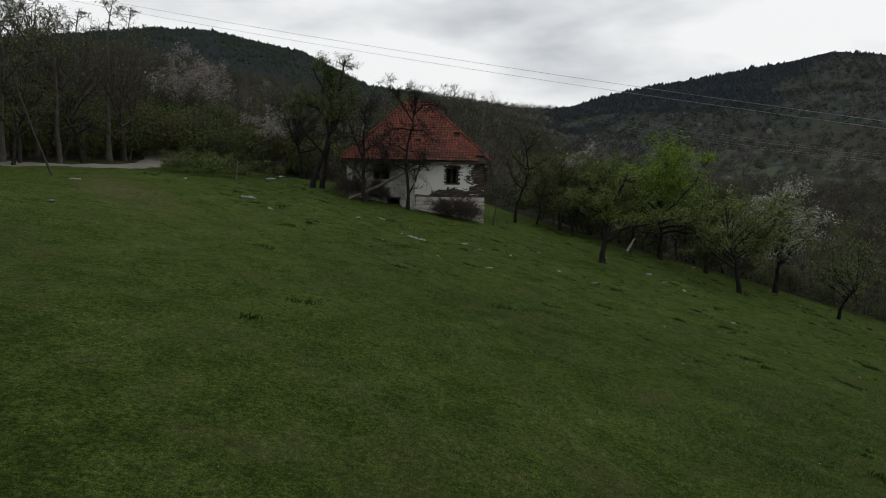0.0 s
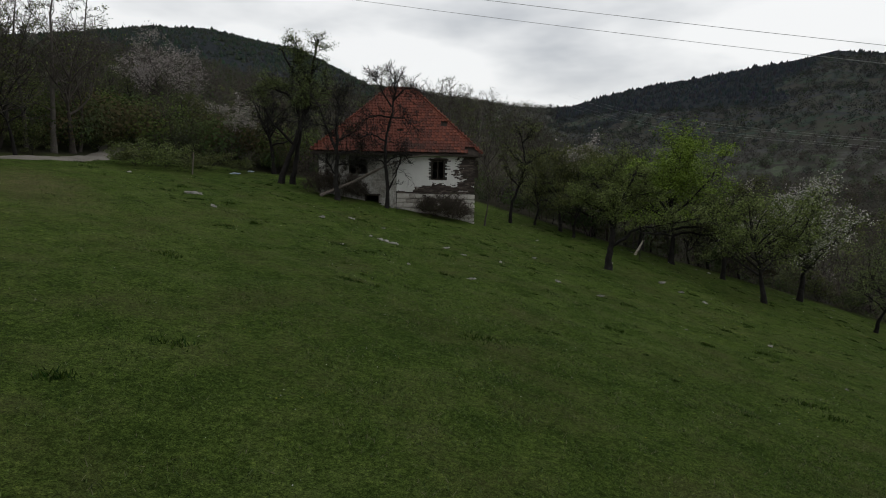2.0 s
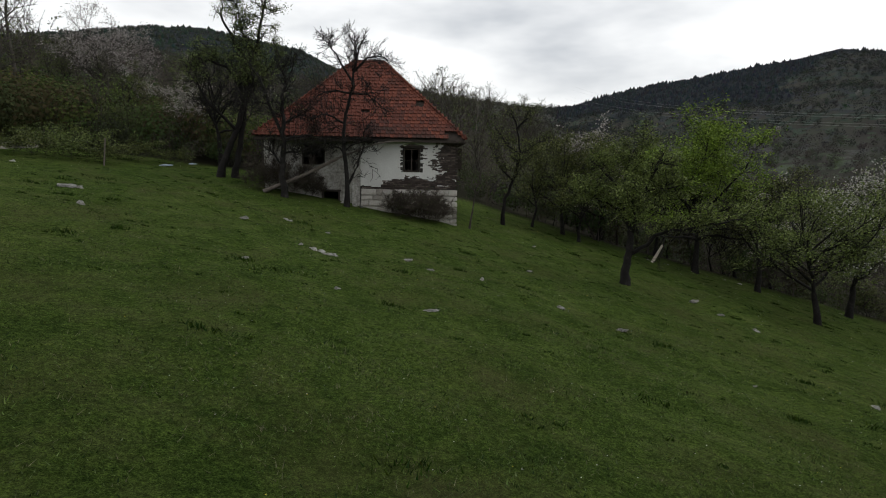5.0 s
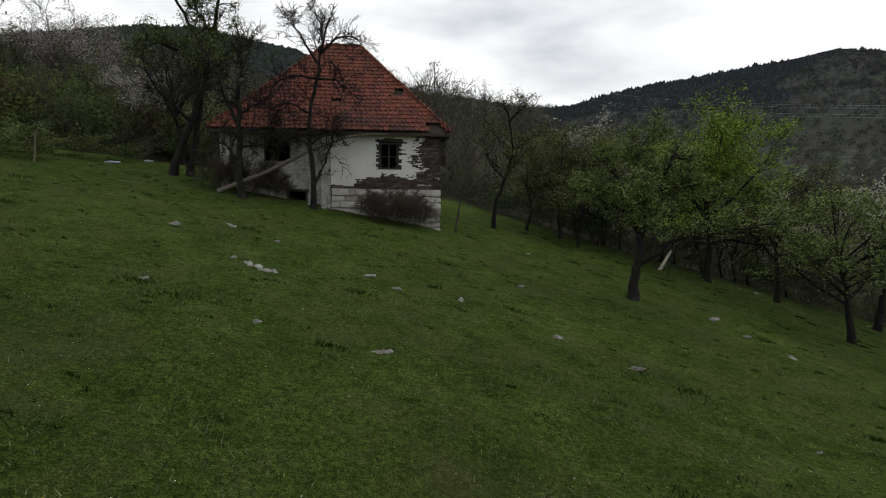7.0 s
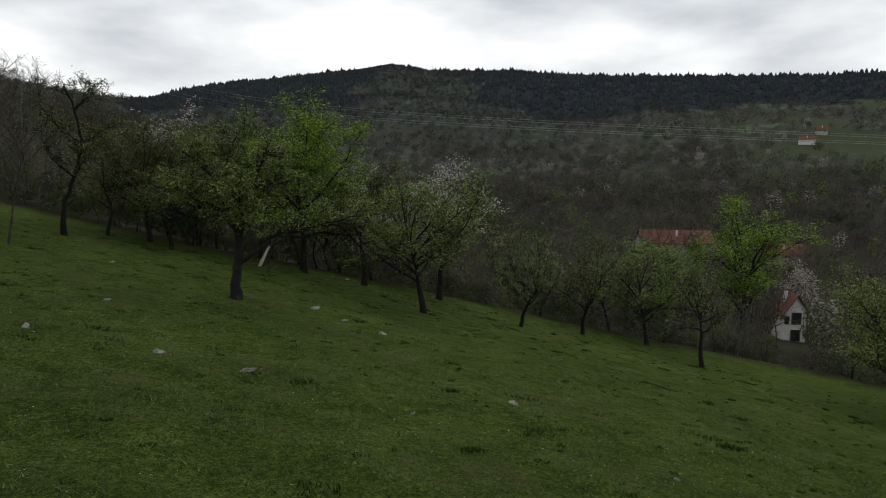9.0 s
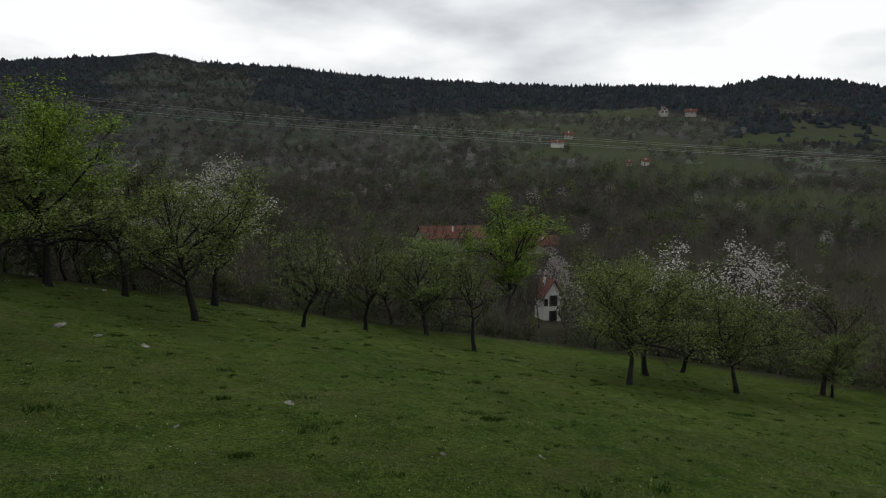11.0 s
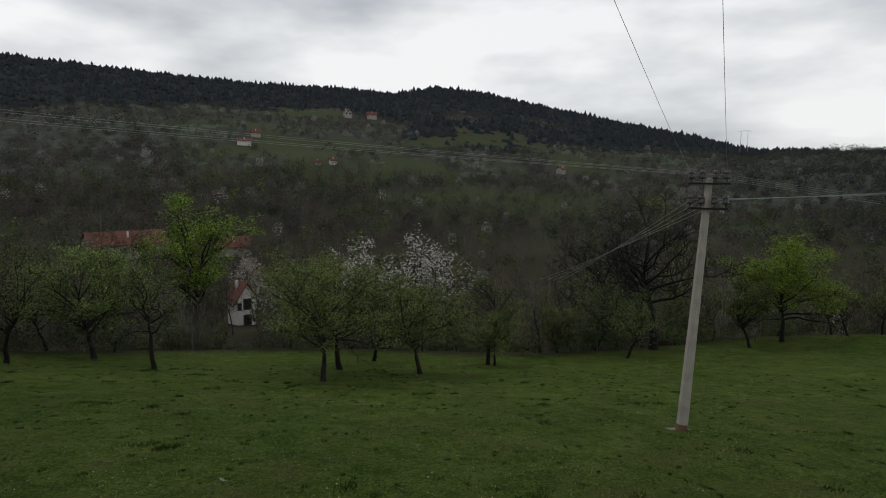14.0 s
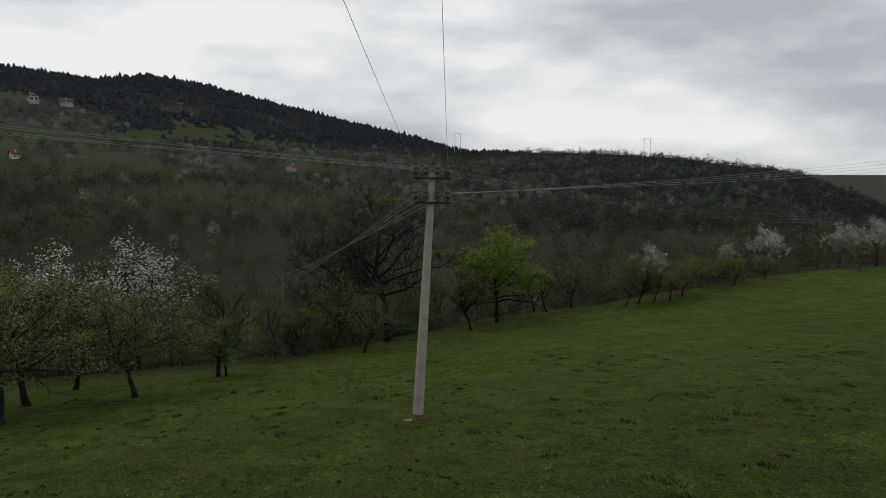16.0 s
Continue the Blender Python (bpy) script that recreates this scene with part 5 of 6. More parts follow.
def slope(a, b_, c, d):
    """Places for tiles on the slope a-b (eave) to c-d (ridge): matrices, with small slips."""
    a, b_, c, d = map(Vector, (a, b_, c, d))
    along = (b_ - a).normalized()
    up = (((c + d) / 2 - (a + b_) / 2))
    up = (up - along * up.dot(along)).normalized()
    out = along.cross(up).normalized()
    length = (d - a).dot(up)
    rows = int(length / 0.262)
    rng_ = random.Random(len(TF) + int(a.x * 7))
    got = []
    for k in range(rows):
        s = k * 0.262 / length
        p, q = a.lerp(d, s), b_.lerp(c, s)
        count = max(1, int((q - p).length / 0.218))
        for i in range(count):
            at = p.lerp(q, (i + 0.5) / count)
            sag = -0.035 * math.sin(math.pi * s) * (1 + 0.6 * math.sin(at.x * 1.3))
            o = at + out * (0.012 + sag + rng_.uniform(-0.006, 0.008)) + up * rng_.uniform(-0.012, 0.012)
            m = Matrix((along, up, out)).transposed().to_4x4()
            m.translation = o
            got.append((m @ pose(0, 0, 0, rng_.uniform(-1, 1), rng_.uniform(-1, 1), rng_.uniform(-1, 1)), o))
    return got


A, B, C_, D = (RX0, RY0, RZ + 0.01), (RX1, RY0, RZ + 0.01), (RX1, RY1, RZ + 0.01), (RX0, RY1, RZ + 0.01)
E0, E1 = (RIDGE_X0, RIDGE_Y, RIDGE_Z + 0.01), (RIDGE_X1, RIDGE_Y, RIDGE_Z + 0.01)
front = slope(A, B, E1, E0)
HOLES = ((2.82, 9.42), (2.98, 9.42), (0.2, 8.95), (4.55, 7.8), (4.75, 7.8), (4.3, 7.8), (-2.4, 8.6))
front = [(m, o) for m, o in front if not any(abs(o.x - hx) < 0.14 and abs(o.z - hz) < 0.12 for hx, hz in HOLES)]
singles = [mo for mo in front if mo[1].x > 0.4][:300]
rest = [mo for mo in front if mo not in singles] + slope(B, C_, E1, E1) + slope(D, A, E0, E0) + slope(C_, D, E0, E1)


def joined_tiles(name, places):
    base = np.array(TV)
    verts, faces = [], []
    for i, (m, _) in enumerate(places):
        mm = np.array(m)
        verts.append(base @ mm[:3, :3].T + mm[:3, 3])
        faces += [tuple(x + i * len(TV) for x in f) for f in TF]
    return mesh_from(name, np.vstack(verts), faces, M_TILE)


part("roof_tiles", joined_tiles("roof_tiles", rest), house, "rows of red clay tiles", kind="stuff")


def cap_tiles(name, p, q):
    p, q = Vector(p), Vector(q)
    n = int((q - p).length / 0.36)
    for i in range(n):
        a, b_ = p.lerp(q, i / n), p.lerp(q, (i + 1.12) / n)
        v, f = tubes([(np.array([a + Vector((0, 0, 0.03)), b_]), [0.085, 0.07], 8)])
        part(name, mesh_from(name, v, f, M_TILE, smooth=True), house, "curved clay cap tile")


cap_tiles("hip_cap", B, E1)
cap_tiles("hip_cap", A, E0)
cap_tiles("ridge_cap", E0, E1)
boxes("fascia", [(RX0 + 0.03, RX1 - 0.5, RY0 + 0.01, RY0 + 0.04, RZ - 0.16, RZ - 0.072)], M_DARK_WOOD, house, "dark sagging eave board")
for k in range(17):
    x = RX0 + 0.25 + k * 0.6
    boxes("rafter_end", [(x - 0.04, x + 0.04, RY0 + 0.05, 0.02, RZ - 0.17, RZ - 0.075)], M_DARK_WOOD, house)

# stones of the base
stone_rng = random.Random(5)


def stone_mesh(seed):
    r_ = random.Random(seed)
    bm = bmesh.new()
    bmesh.ops.create_cube(bm, size=1.0)
    bmesh.ops.bevel(bm, geom=bm.edges[:], offset=0.09, segments=1, affect="EDGES")
    for v in bm.verts:
        v.co += Vector([r_.uniform(-0.055, 0.055) for _ in range(3)])
    me = bpy.data.meshes.new("stone_block")
    bm.to_mesh(me)
    bm.free()
    me.materials.append(M_STONE)
    return me


STONES = [stone_mesh(k) for k in range(5)]


def stone_course(x0, x1, y, z0, z1, wide, parent=house):
    x = x0
    while x < x1 - 0.05:
        w = min(wide * stone_rng.uniform(0.45, 1.7), x1 - x)
        if x1 - x - w < 0.15:
            w = x1 - x
        ob = part("stone_block", stone_rng.choice(STONES), parent)
        cut = stone_rng.uniform(0.0, 0.05)
        ob.matrix_basis = pose(x + w / 2, y + 0.1 + stone_rng.uniform(-0.02, 0.02), (z0 + z1) / 2 + stone_rng.uniform(-0.012, 0.012), 0, stone_rng.uniform(-2.2, 2.2), stone_rng.uniform(-1.5, 1.5)) @ Matrix.Diagonal((w - 0.02, 0.24, z1 - z0 - 0.014 - cut, 1))
        x += w


z = BASE_TOP
while z > 2.9:
    hgt = stone_rng.uniform(0.2, 0.4)
    stone_course(0.0, RIGHT_X + 0.06, -0.02, z - hgt, z, stone_rng.uniform(0.36, 0.6))
    z -= hgt
z = 4.75
while z > 3.8:
    hgt = stone_rng.uniform(0.22, 0.3)
    stone_course(LEFT_X + 0.45, CXA - 0.02, R - 0.06, z - hgt, z, 0.45)
    z -= hgt

# bricks laid bare where the plaster is gone
BRICKS = []
for k in range(3):
    me = stone_mesh(40 + k).copy()
    me.materials.clear()
    me.materials.append(M_BRICK)
    BRICKS.append(me)
brick_rng = random.Random(8)
count = 0
course = 0
zz = BASE_TOP + 0.03
while zz < EAVE - 0.1:
    x = 0.06 + (0.13 if course % 2 else 0.0)
    while x < RIGHT_X - 0.06:
        w = 0.245
        cx_ = x + w / 2
        in_window = WX0 - 0.14 < cx_ < WX1 + 0.14 and WZ0 - 0.05 < zz + 0.04 < WZ1 + 0.03
        bare = any(plaster_gone(cx_ + dx_, zz + 0.04) for dx_ in (-0.12, -0.04, 0.04, 0.12))
        if bare and not in_window and count < 420 and brick_rng.random() > 0.04:
            ob = part("brick", brick_rng.choice(BRICKS), house)
            ob.matrix_basis = pose(cx_, 0.045 + brick_rng.uniform(-0.012, 0.014), zz + 0.035, 0, 0, brick_rng.uniform(-2, 2)) @ Matrix.Diagonal((w - 0.014, 0.09, 0.066, 1))
            count += 1
        x += w + 0.008
    zz += 0.082
    course += 1
for m, _ in singles:
    ob = part("roof_tile", tile_me, house)
    ob.matrix_basis = m

# ---- things about the house ----
M_ROCK = surface("limestone", [(0.3, (0.09, 0.088, 0.075)), (0.5, (0.20, 0.195, 0.175)), (0.72, (0.42, 0.41, 0.385))], 4.0, 0.9, 30, 0.9, 0.03, rnd=0.2)
M_CONCRETE = surface("weathered_concrete", [(0.3, (0.20, 0.185, 0.16)), (0.5, (0.30, 0.28, 0.245)), (0.75, (0.38, 0.36, 0.32))], 2.5, 0.9, 40, 0.4, 0.006)
M_RUST = surface("rust_stained_concrete", [(0.3, (0.09, 0.045, 0.03)), (0.6, (0.18, 0.10, 0.07))], 6.0, 0.9)
M_STEEL = surface("dark_rusted_steel", [(0.3, (0.012, 0.011, 0.011)), (0.7, (0.035, 0.029, 0.027))], 9.0, 0.6, metal=0.6)
M_PORCELAIN = surface("brown_porcelain", [(0.3, (0.016, 0.011, 0.010)), (0.7, (0.035, 0.022, 0.018))], 4.0, 0.25, bump=0.0, spec=0.5)
M_CABLE = surface("grey_aluminium_cable", [(0.3, (0.2, 0.2, 0.2)), (0.7, (0.33, 0.33, 0.33))], 4.0, 0.5, bump=0.0, metal=0.1)
M_GRAVEL = surface("gravel", [(0.25, (0.08, 0.073, 0.062)), (0.5, (0.15, 0.138, 0.118)), (0.75, (0.24, 0.222, 0.19))], 1.2, 0.95, 25, 0.8, 0.03)
M_BAG = surface("pale_blue_plastic", [(0.3, (0.28, 0.36, 0.46)), (0.7, (0.5, 0.57, 0.64))], 8.0, 0.45, bump=0.6, depth=0.02)
M_SPLIT = surface("pale_split_wood", [(0.3, (0.34, 0.29, 0.23)), (0.7, (0.55, 0.49, 0.41))], 6.0, 0.8)
M_HOUSE_WHITE = surface("village_render", [(0.3, (0.42, 0.41, 0.38)), (0.7, (0.62, 0.61, 0.58))], 0.6, 0.9, 6)
M_HOUSE_ROOF = surface("village_roof_tile", [(0.3, (0.062, 0.024, 0.018)), (0.7, (0.13, 0.048, 0.033))], 0.8, 0.9, 6)
M_DARK_GLASS = surface("dark_window_glass", [(0.3, (0.012, 0.012, 0.013)), (0.7, (0.03, 0.03, 0.032))], 2.0, 0.2, bump=0.0, spec=0.5)

# the fallen beam that leans on the house
v, f = tubes([(np.array([(-6.35, 42.35, z_at(-6.35, 42.35) + 0.02), (-4.6, 42.9, 5.75), (-3.0, 43.45, 6.62)]), [0.10, 0.095, 0.08], 8), (np.array([(-3.05, 43.42, 6.6), (-2.2, 43.5, 6.95), (-1.2, 43.6, 7.35), (-0.4, 43.62, 7.48), (0.6, 43.6, 7.5)]), [0.06, 0.05, 0.045, 0.035, 0.02], 6)])
tagged(new("fallen_trunk", mesh_from("fallen_trunk", v, f, M_OLD_WOOD, smooth=True)), "grey weathered tree trunk leaning against the house wall", "trunk")


def rock_mesh(seed):
    """A low outcrop: a few ragged flat stones side by side."""
    r_ = random.Random(seed)
    bm = bmesh.new()
    for k in range(r_.randint(3, 5)):
        made = bmesh.ops.create_icosphere(bm, subdivisions=2, radius=0.5)["verts"]
        size = (r_.uniform(0.28, 0.7), r_.uniform(0.2, 0.42), r_.uniform(0.12, 0.3))
        at = Vector((r_.uniform(-0.38, 0.38), r_.uniform(-0.16, 0.16), r_.uniform(-0.05, 0.02)))
        spin = Matrix.Rotation(r_.uniform(-0.6, 0.6), 3, "Z")
        off = Vector((seed * 3.1 + k, seed * 1.7, 0.4 + k))
        for v_ in made:
            n_ = noise.noise(v_.co * 3.0 + off) * 0.5 + noise.noise(v_.co * 7.0 + off) * 0.3
            p = v_.co * (1 + n_)
            v_.co = spin @ Vector((p.x * size[0], p.y * size[1], p.z * size[2])) + at
    me = bpy.data.meshes.new("rock")
    bm.to_mesh(me)
    bm.free()
    me.materials.append(M_ROCK)
    return me


ROCK_MESHES = [rock_mesh(k) for k in range(6)]
ROCKS = [
    (0.02, 27.15, 0.36), (-1.35, 31.23, 0.6), (3.63, 32.17, 0.3), (7.28, 29.49, 0.36), (2.26, 27.01, 0.34), (12.55, 38.31, 0.6), (13.2, 36.91, 0.42), (13.51, 34.95, 0.5),
    (1.21, 32.53, 0.38), (5.76, 30.67, 0.4), (-4.52, 34.18, 0.6), (-3.32, 35.41, 0.4), (-1.67, 34.58, 0.27), (-2.5, 28.49, 0.3), (9.74, 26.96, 0.16), (5.48, 35.76, 0.36),
    (2.0, 31.91, 0.3), (13.16, 27.86, 0.26), (10.78, 41.42, 0.33), (13.09, 27.61, 0.3), (13.09, 23.22, 0.2), (15.15, 22.11, 0.18), (25.51, 44.39, 0.39), (6.62, 43.42, 0.29),
    (-10.23, 33.86, 0.75), (-13.82, 22.84, 0.48), (-17.61, 30.38, 0.5), (-8.39, 31.22, 0.46), (-15.92, 38.99, 0.49), (-0.9, 30.9, 0.5), (-1.9, 31.5, 0.34),
]
rock_rng = random.Random(9)
for x, y, w in ROCKS:
    ob = new("rock", rock_rng.choice(ROCK_MESHES))
    ob.matrix_basis = pose(x, y, z_at(x, y) - 0.01 * w, rock_rng.uniform(-8, 8), rock_rng.uniform(2, 16), rock_rng.uniform(0, 360)) @ Matrix.Scale(w * 1.05, 4)
    tagged(ob, "pale grey limestone rock half sunk in the grass", "rock", "meadow rocks")
for x, y, w in ((-2.75, 43.55, 0.7), (-2.25, 43.45, 0.55), (-2.5, 43.3, 0.4), (-1.9, 43.6, 0.35)):
    ob = new("rubble_stone", rock_rng.choice(ROCK_MESHES))
    ob.matrix_basis = pose(x, y, z_at(x, y) + 0.06, rock_rng.uniform(-15, 15), rock_rng.uniform(-15, 15), rock_rng.uniform(0, 360)) @ Matrix.Scale(w, 4)
    tagged(ob, "pale fallen rubble stone beside the cellar opening", "stone", "rubble by the cellar")

# low row of field stones along the meadow's lower edge
for k in range(22):
    az = 17 + k * 1.3 + rock_rng.uniform(-0.2, 0.2)
    x, y = polar(az, float(edge_of(az)) - 0.4 + rock_rng.uniform(-0.35, 0.35))
    w = rock_rng.uniform(0.15, 0.5) * (0.6 if az > 34 else 1)
    ob = new("field_stone", rock_rng.choice(ROCK_MESHES))
    ob.matrix_basis = pose(x, y, z_at(x, y) - 0.02, rock_rng.uniform(-20, 20), rock_rng.uniform(-20, 20), rock_rng.uniform(0, 360)) @ Matrix.Scale(w, 4)
    tagged(ob, "grey field stone in the row at the meadow's edge", "stone", "field stones")

# litter by the hedge
for x, y, turn in ((-12.65, 45.86, 20), (-13.0, 50.3, 70)):
    ob = new("plastic_bag", rock_mesh(31 + int(turn)))
    ob.data.materials.clear()
    ob.data.materials.append(M_BAG)
    ob.matrix_basis = pose(x, y, z_at(x, y) + 0.06, 0, 0, turn) @ Matrix.Diagonal((0.6, 0.45, 0.5, 1))
    tagged(ob, "crumpled pale blue plastic bag lying in the grass", "litter", "litter by the hedge")

# a split pale log leaning at the edge
v, f = tubes([(np.array([(14.55, 49.9, z_at(14.55, 49.9) - 0.05), (15.2, 50.1, z_at(15.2, 50.1) + 1.15)]), [0.1, 0.06], 6)])
tagged(new("split_log", mesh_from("split_log", v, f, M_SPLIT)), "pale split log leaning at the meadow's edge", "log")

# a leaning dead stem by the track
v, f = tubes([(np.array([(-19.0, 31.0, z_at(-19.0, 31.0) - 0.1), (-20.2, 31.6, 8.4), (-21.6, 32.4, 11.2)]), [0.06, 0.05, 0.03], 6)])
tagged(new("dead_stem", mesh_from("dead_stem", v, f, M_BARK_GREY, smooth=True)), "thin dead stem leaning beside the track", "stem")
v, f = tubes([(np.array([(-13.9, 42.3, z_at(-13.9, 42.3) - 0.1), (-13.8, 42.35, z_at(-13.9, 42.3) + 1.3)]), [0.035, 0.03], 6)])
tagged(new("wooden_stake", mesh_from("wooden_stake", v, f, M_OLD_WOOD)), "thin pale wooden stake at the hedge", "stake")


# ---- the gravel track ----
def track():
    line = [Vector(p) for p in ((-46, 26.5, 0), (-34, 30.5, 0), (-25.5, 35.5, 0), (-21.0, 41.5, 0), (-21.8, 47.5, 0), (-25, 56, 0))]
    pts_ = []
    for a, b_ in zip(line, line[1:]):
        pts_ += [a.lerp(b_, k / 14) for k in range(14)]
    v, f = [], []
    for i, p in enumerate(pts_):
        t = (pts_[min(i + 1, len(pts_) - 1)] - pts_[max(i - 1, 0)]).normalized()
        s = Vector((-t.y, t.x, 0))
        w = 1.15 + 0.2 * math.sin(i * 0.7)
        centre = z_at(p.x, p.y)
        for u, lift in ((-1.15, -0.05), (-1, 0.06), (-0.5, 0.09), (0, 0.12), (0.5, 0.09), (1, 0.06), (1.15, -0.05)):
            q = p + s * u * w
            v.append((q.x, q.y, max(z_at(q.x, q.y), centre - 0.3) + lift + 0.02 * math.sin(i * 1.9 + u * 5)))
    for i in range(len(pts_) - 1):
        for k in range(6):
            f.append((i * 7 + k, i * 7 + k + 1, i * 7 + k + 8, i * 7 + k + 7))
    tagged(new("road", mesh_from("road", v, f, M_GRAVEL, smooth=True)), "pale gravel farm track along the wood's edge", "track", kind="structure")


track()

# ---- the power line ----
PB, PT = Vector((24.46, 11.17, z_at(24.46, 11.17))), Vector((24.46, 10.74, 5.98))
pole = tagged(new("utility_pole"), "leaning concrete utility pole with two steel crossarms on the meadow", "utility pole")
v, f = tubes([(np.array([PB + (PT - PB) * s for s in (-0.04, 0.0, 0.5, 0.97)] + [PT, PT + Vector((0, 0, 0.01))]), [0.188, 0.185, 0.15, 0.115, 0.108, 0.01], 8)])
part("pole_shaft", mesh_from("pole_shaft", v, f, M_CONCRETE), pole)
v, f = tubes([(np.array([PB + (PT - PB) * s for s in (-0.01, 0.01, 0.028)]), [0.194, 0.192, 0.188], 8)])
part("stained_foot", mesh_from("stained_foot", v, f, M_RUST), pole, "rust-stained foot of the pole")
slab = boxes("footing", [(-0.5, 0.5, -0.34, 0.34, -0.25, 0.02)], M_GRAVEL, pole, "broken concrete footing", 0.04)
slab.matrix_basis = pose(PB.x, PB.y, PB.z - 0.02, 0, 12, 15)
ARM = Vector((-0.275, -0.961, 0)).normalized()
ACROSS = Vector((ARM.y, -ARM.x, 0))
clamps = {}
for level, (back, half, drop) in enumerate(((0.15, 0.60, 0.0), (0.92, 0.58, 0.0))):
    mid = PT - Vector((0, 0, back))
    arm = boxes("crossarm", [(-half, half, -0.2, -0.13, -0.03, 0.03), (-half, half, 0.13, 0.2, -0.03, 0.03), (-half, -half + 0.06, -0.12, 0.12, -0.03, 0.03), (half - 0.06, half, -0.12, 0.12, -0.03, 0.03)], M_STEEL, pole, "dark rusty steel crossarm", 0.006)
    arm.matrix_basis = Matrix.Translation(mid) @ pose(0, 0, 0, 0, 0, math.degrees(math.atan2(ARM.y, ARM.x)))
    for k in range(4):
        u = (-0.52, -0.2, 0.18, 0.5)[k]
        for side in (-0.16, 0.16):
            if level and side > 0 and k in (1, 2):
                continue
            v, f = tubes([(np.array([(0, 0, 0.04), (0, 0, 0.10)]), [0.012, 0.012], 6), (np.array([(0, 0, 0.09), (0, 0, 0.115), (0, 0, 0.12), (0, 0, 0.15), (0, 0, 0.155), (0, 0, 0.18), (0, 0, 0.215), (0, 0, 0.235)]), [0.045, 0.082, 0.052, 0.075, 0.05, 0.064, 0.054, 0.02], 10)])
            ins = part("insulator", mesh_from("insulator", v, f, M_PORCELAIN, smooth=True), arm, "dark brown porcelain insulator")
            ins.matrix_basis = pose(u, side, -0.03) @ Matrix.Diagonal((1.4, 1.4, 1.9, 1))
        clamps[level, k] = mid + ARM * u + Vector((0, 0, 0.27))


def cable(p, q, sag, thick=0.011):
    p, q = Vector(p), Vector(q)
    pts_ = [p.lerp(q, k / 24) - Vector((0, 0, 4 * sag * (k / 24) * (1 - k / 24))) for k in range(25)]
    v, f = tubes([(np.array(pts_), [thick] * 25, 5)])
    tagged(new("overhead_cable", mesh_from("overhead_cable", v, f, M_CABLE, smooth=True)), "thin grey overhead power cable sagging between poles", "cable", "overhead cables")


for k in range(4):
    cable(clamps[0, k], (24.0 + 1.2 * k, 146, 22.0 + (0, 0.4, 1.5, 1.9)[k]), 1.9, 0.0045)
for k in (0, 3):
    cable(clamps[0, k], (-38, 32.0 - 0.6 * k, 18.9), 1.1, 0.004)
for k in range(4):
    cable(clamps[1, k], (35.6 + 0.5 * k, -43.0, 8.7 + 0.38 * k), 0.5, 0.005)
    cable(clamps[0, k], (66.0 + 0.3 * k, -56.5 + 0.5 * k, 1.5 + 0.4 * k), 1.0, 0.003)
    cable(clamps[1, k], (54.6 + 0.3 * k, 13.4 + 0.5 * k, -2.2), 0.12, 0.008)

far_pole = tagged(new("utility_pole"), "grey utility pole half hidden among the trees", "utility pole")
v, f = tubes([(np.array([(55.0, 14.2, z_at(55.0, 14.2) - 0.3), (55.0, 14.2, -1.9)]), [0.13, 0.09], 8)])
part("pole_shaft", mesh_from("pole_shaft", v, f, M_OLD_WOOD), far_pole)


# ---- pylons on the skyline ----
def pylon(x, y, h):
    top = tagged(new("pylon"), "slender twin-legged steel pylon on the far crest", "pylon", "pylons")
    top.matrix_basis = pose(x, y, z_at(x, y), 0, 0, 70)
    for s in (-1, 1):
        v, f = tubes([(np.array([(s * 3.4, 0, -1), (s * 2.9, 0, h)]), [0.2, 0.14], 4)])
        part("leg", mesh_from("leg", v, f, M_CABLE), top)
    v, f = tubes([(np.array([(-6, 0, h), (0, 0, h + 0.5), (6, 0, h)]), [0.12, 0.16, 0.12], 4)])
    part("crossarm", mesh_from("crossarm", v, f, M_CABLE), top)


pylon(640, -192, 24)
pylon(535, -352, 22)


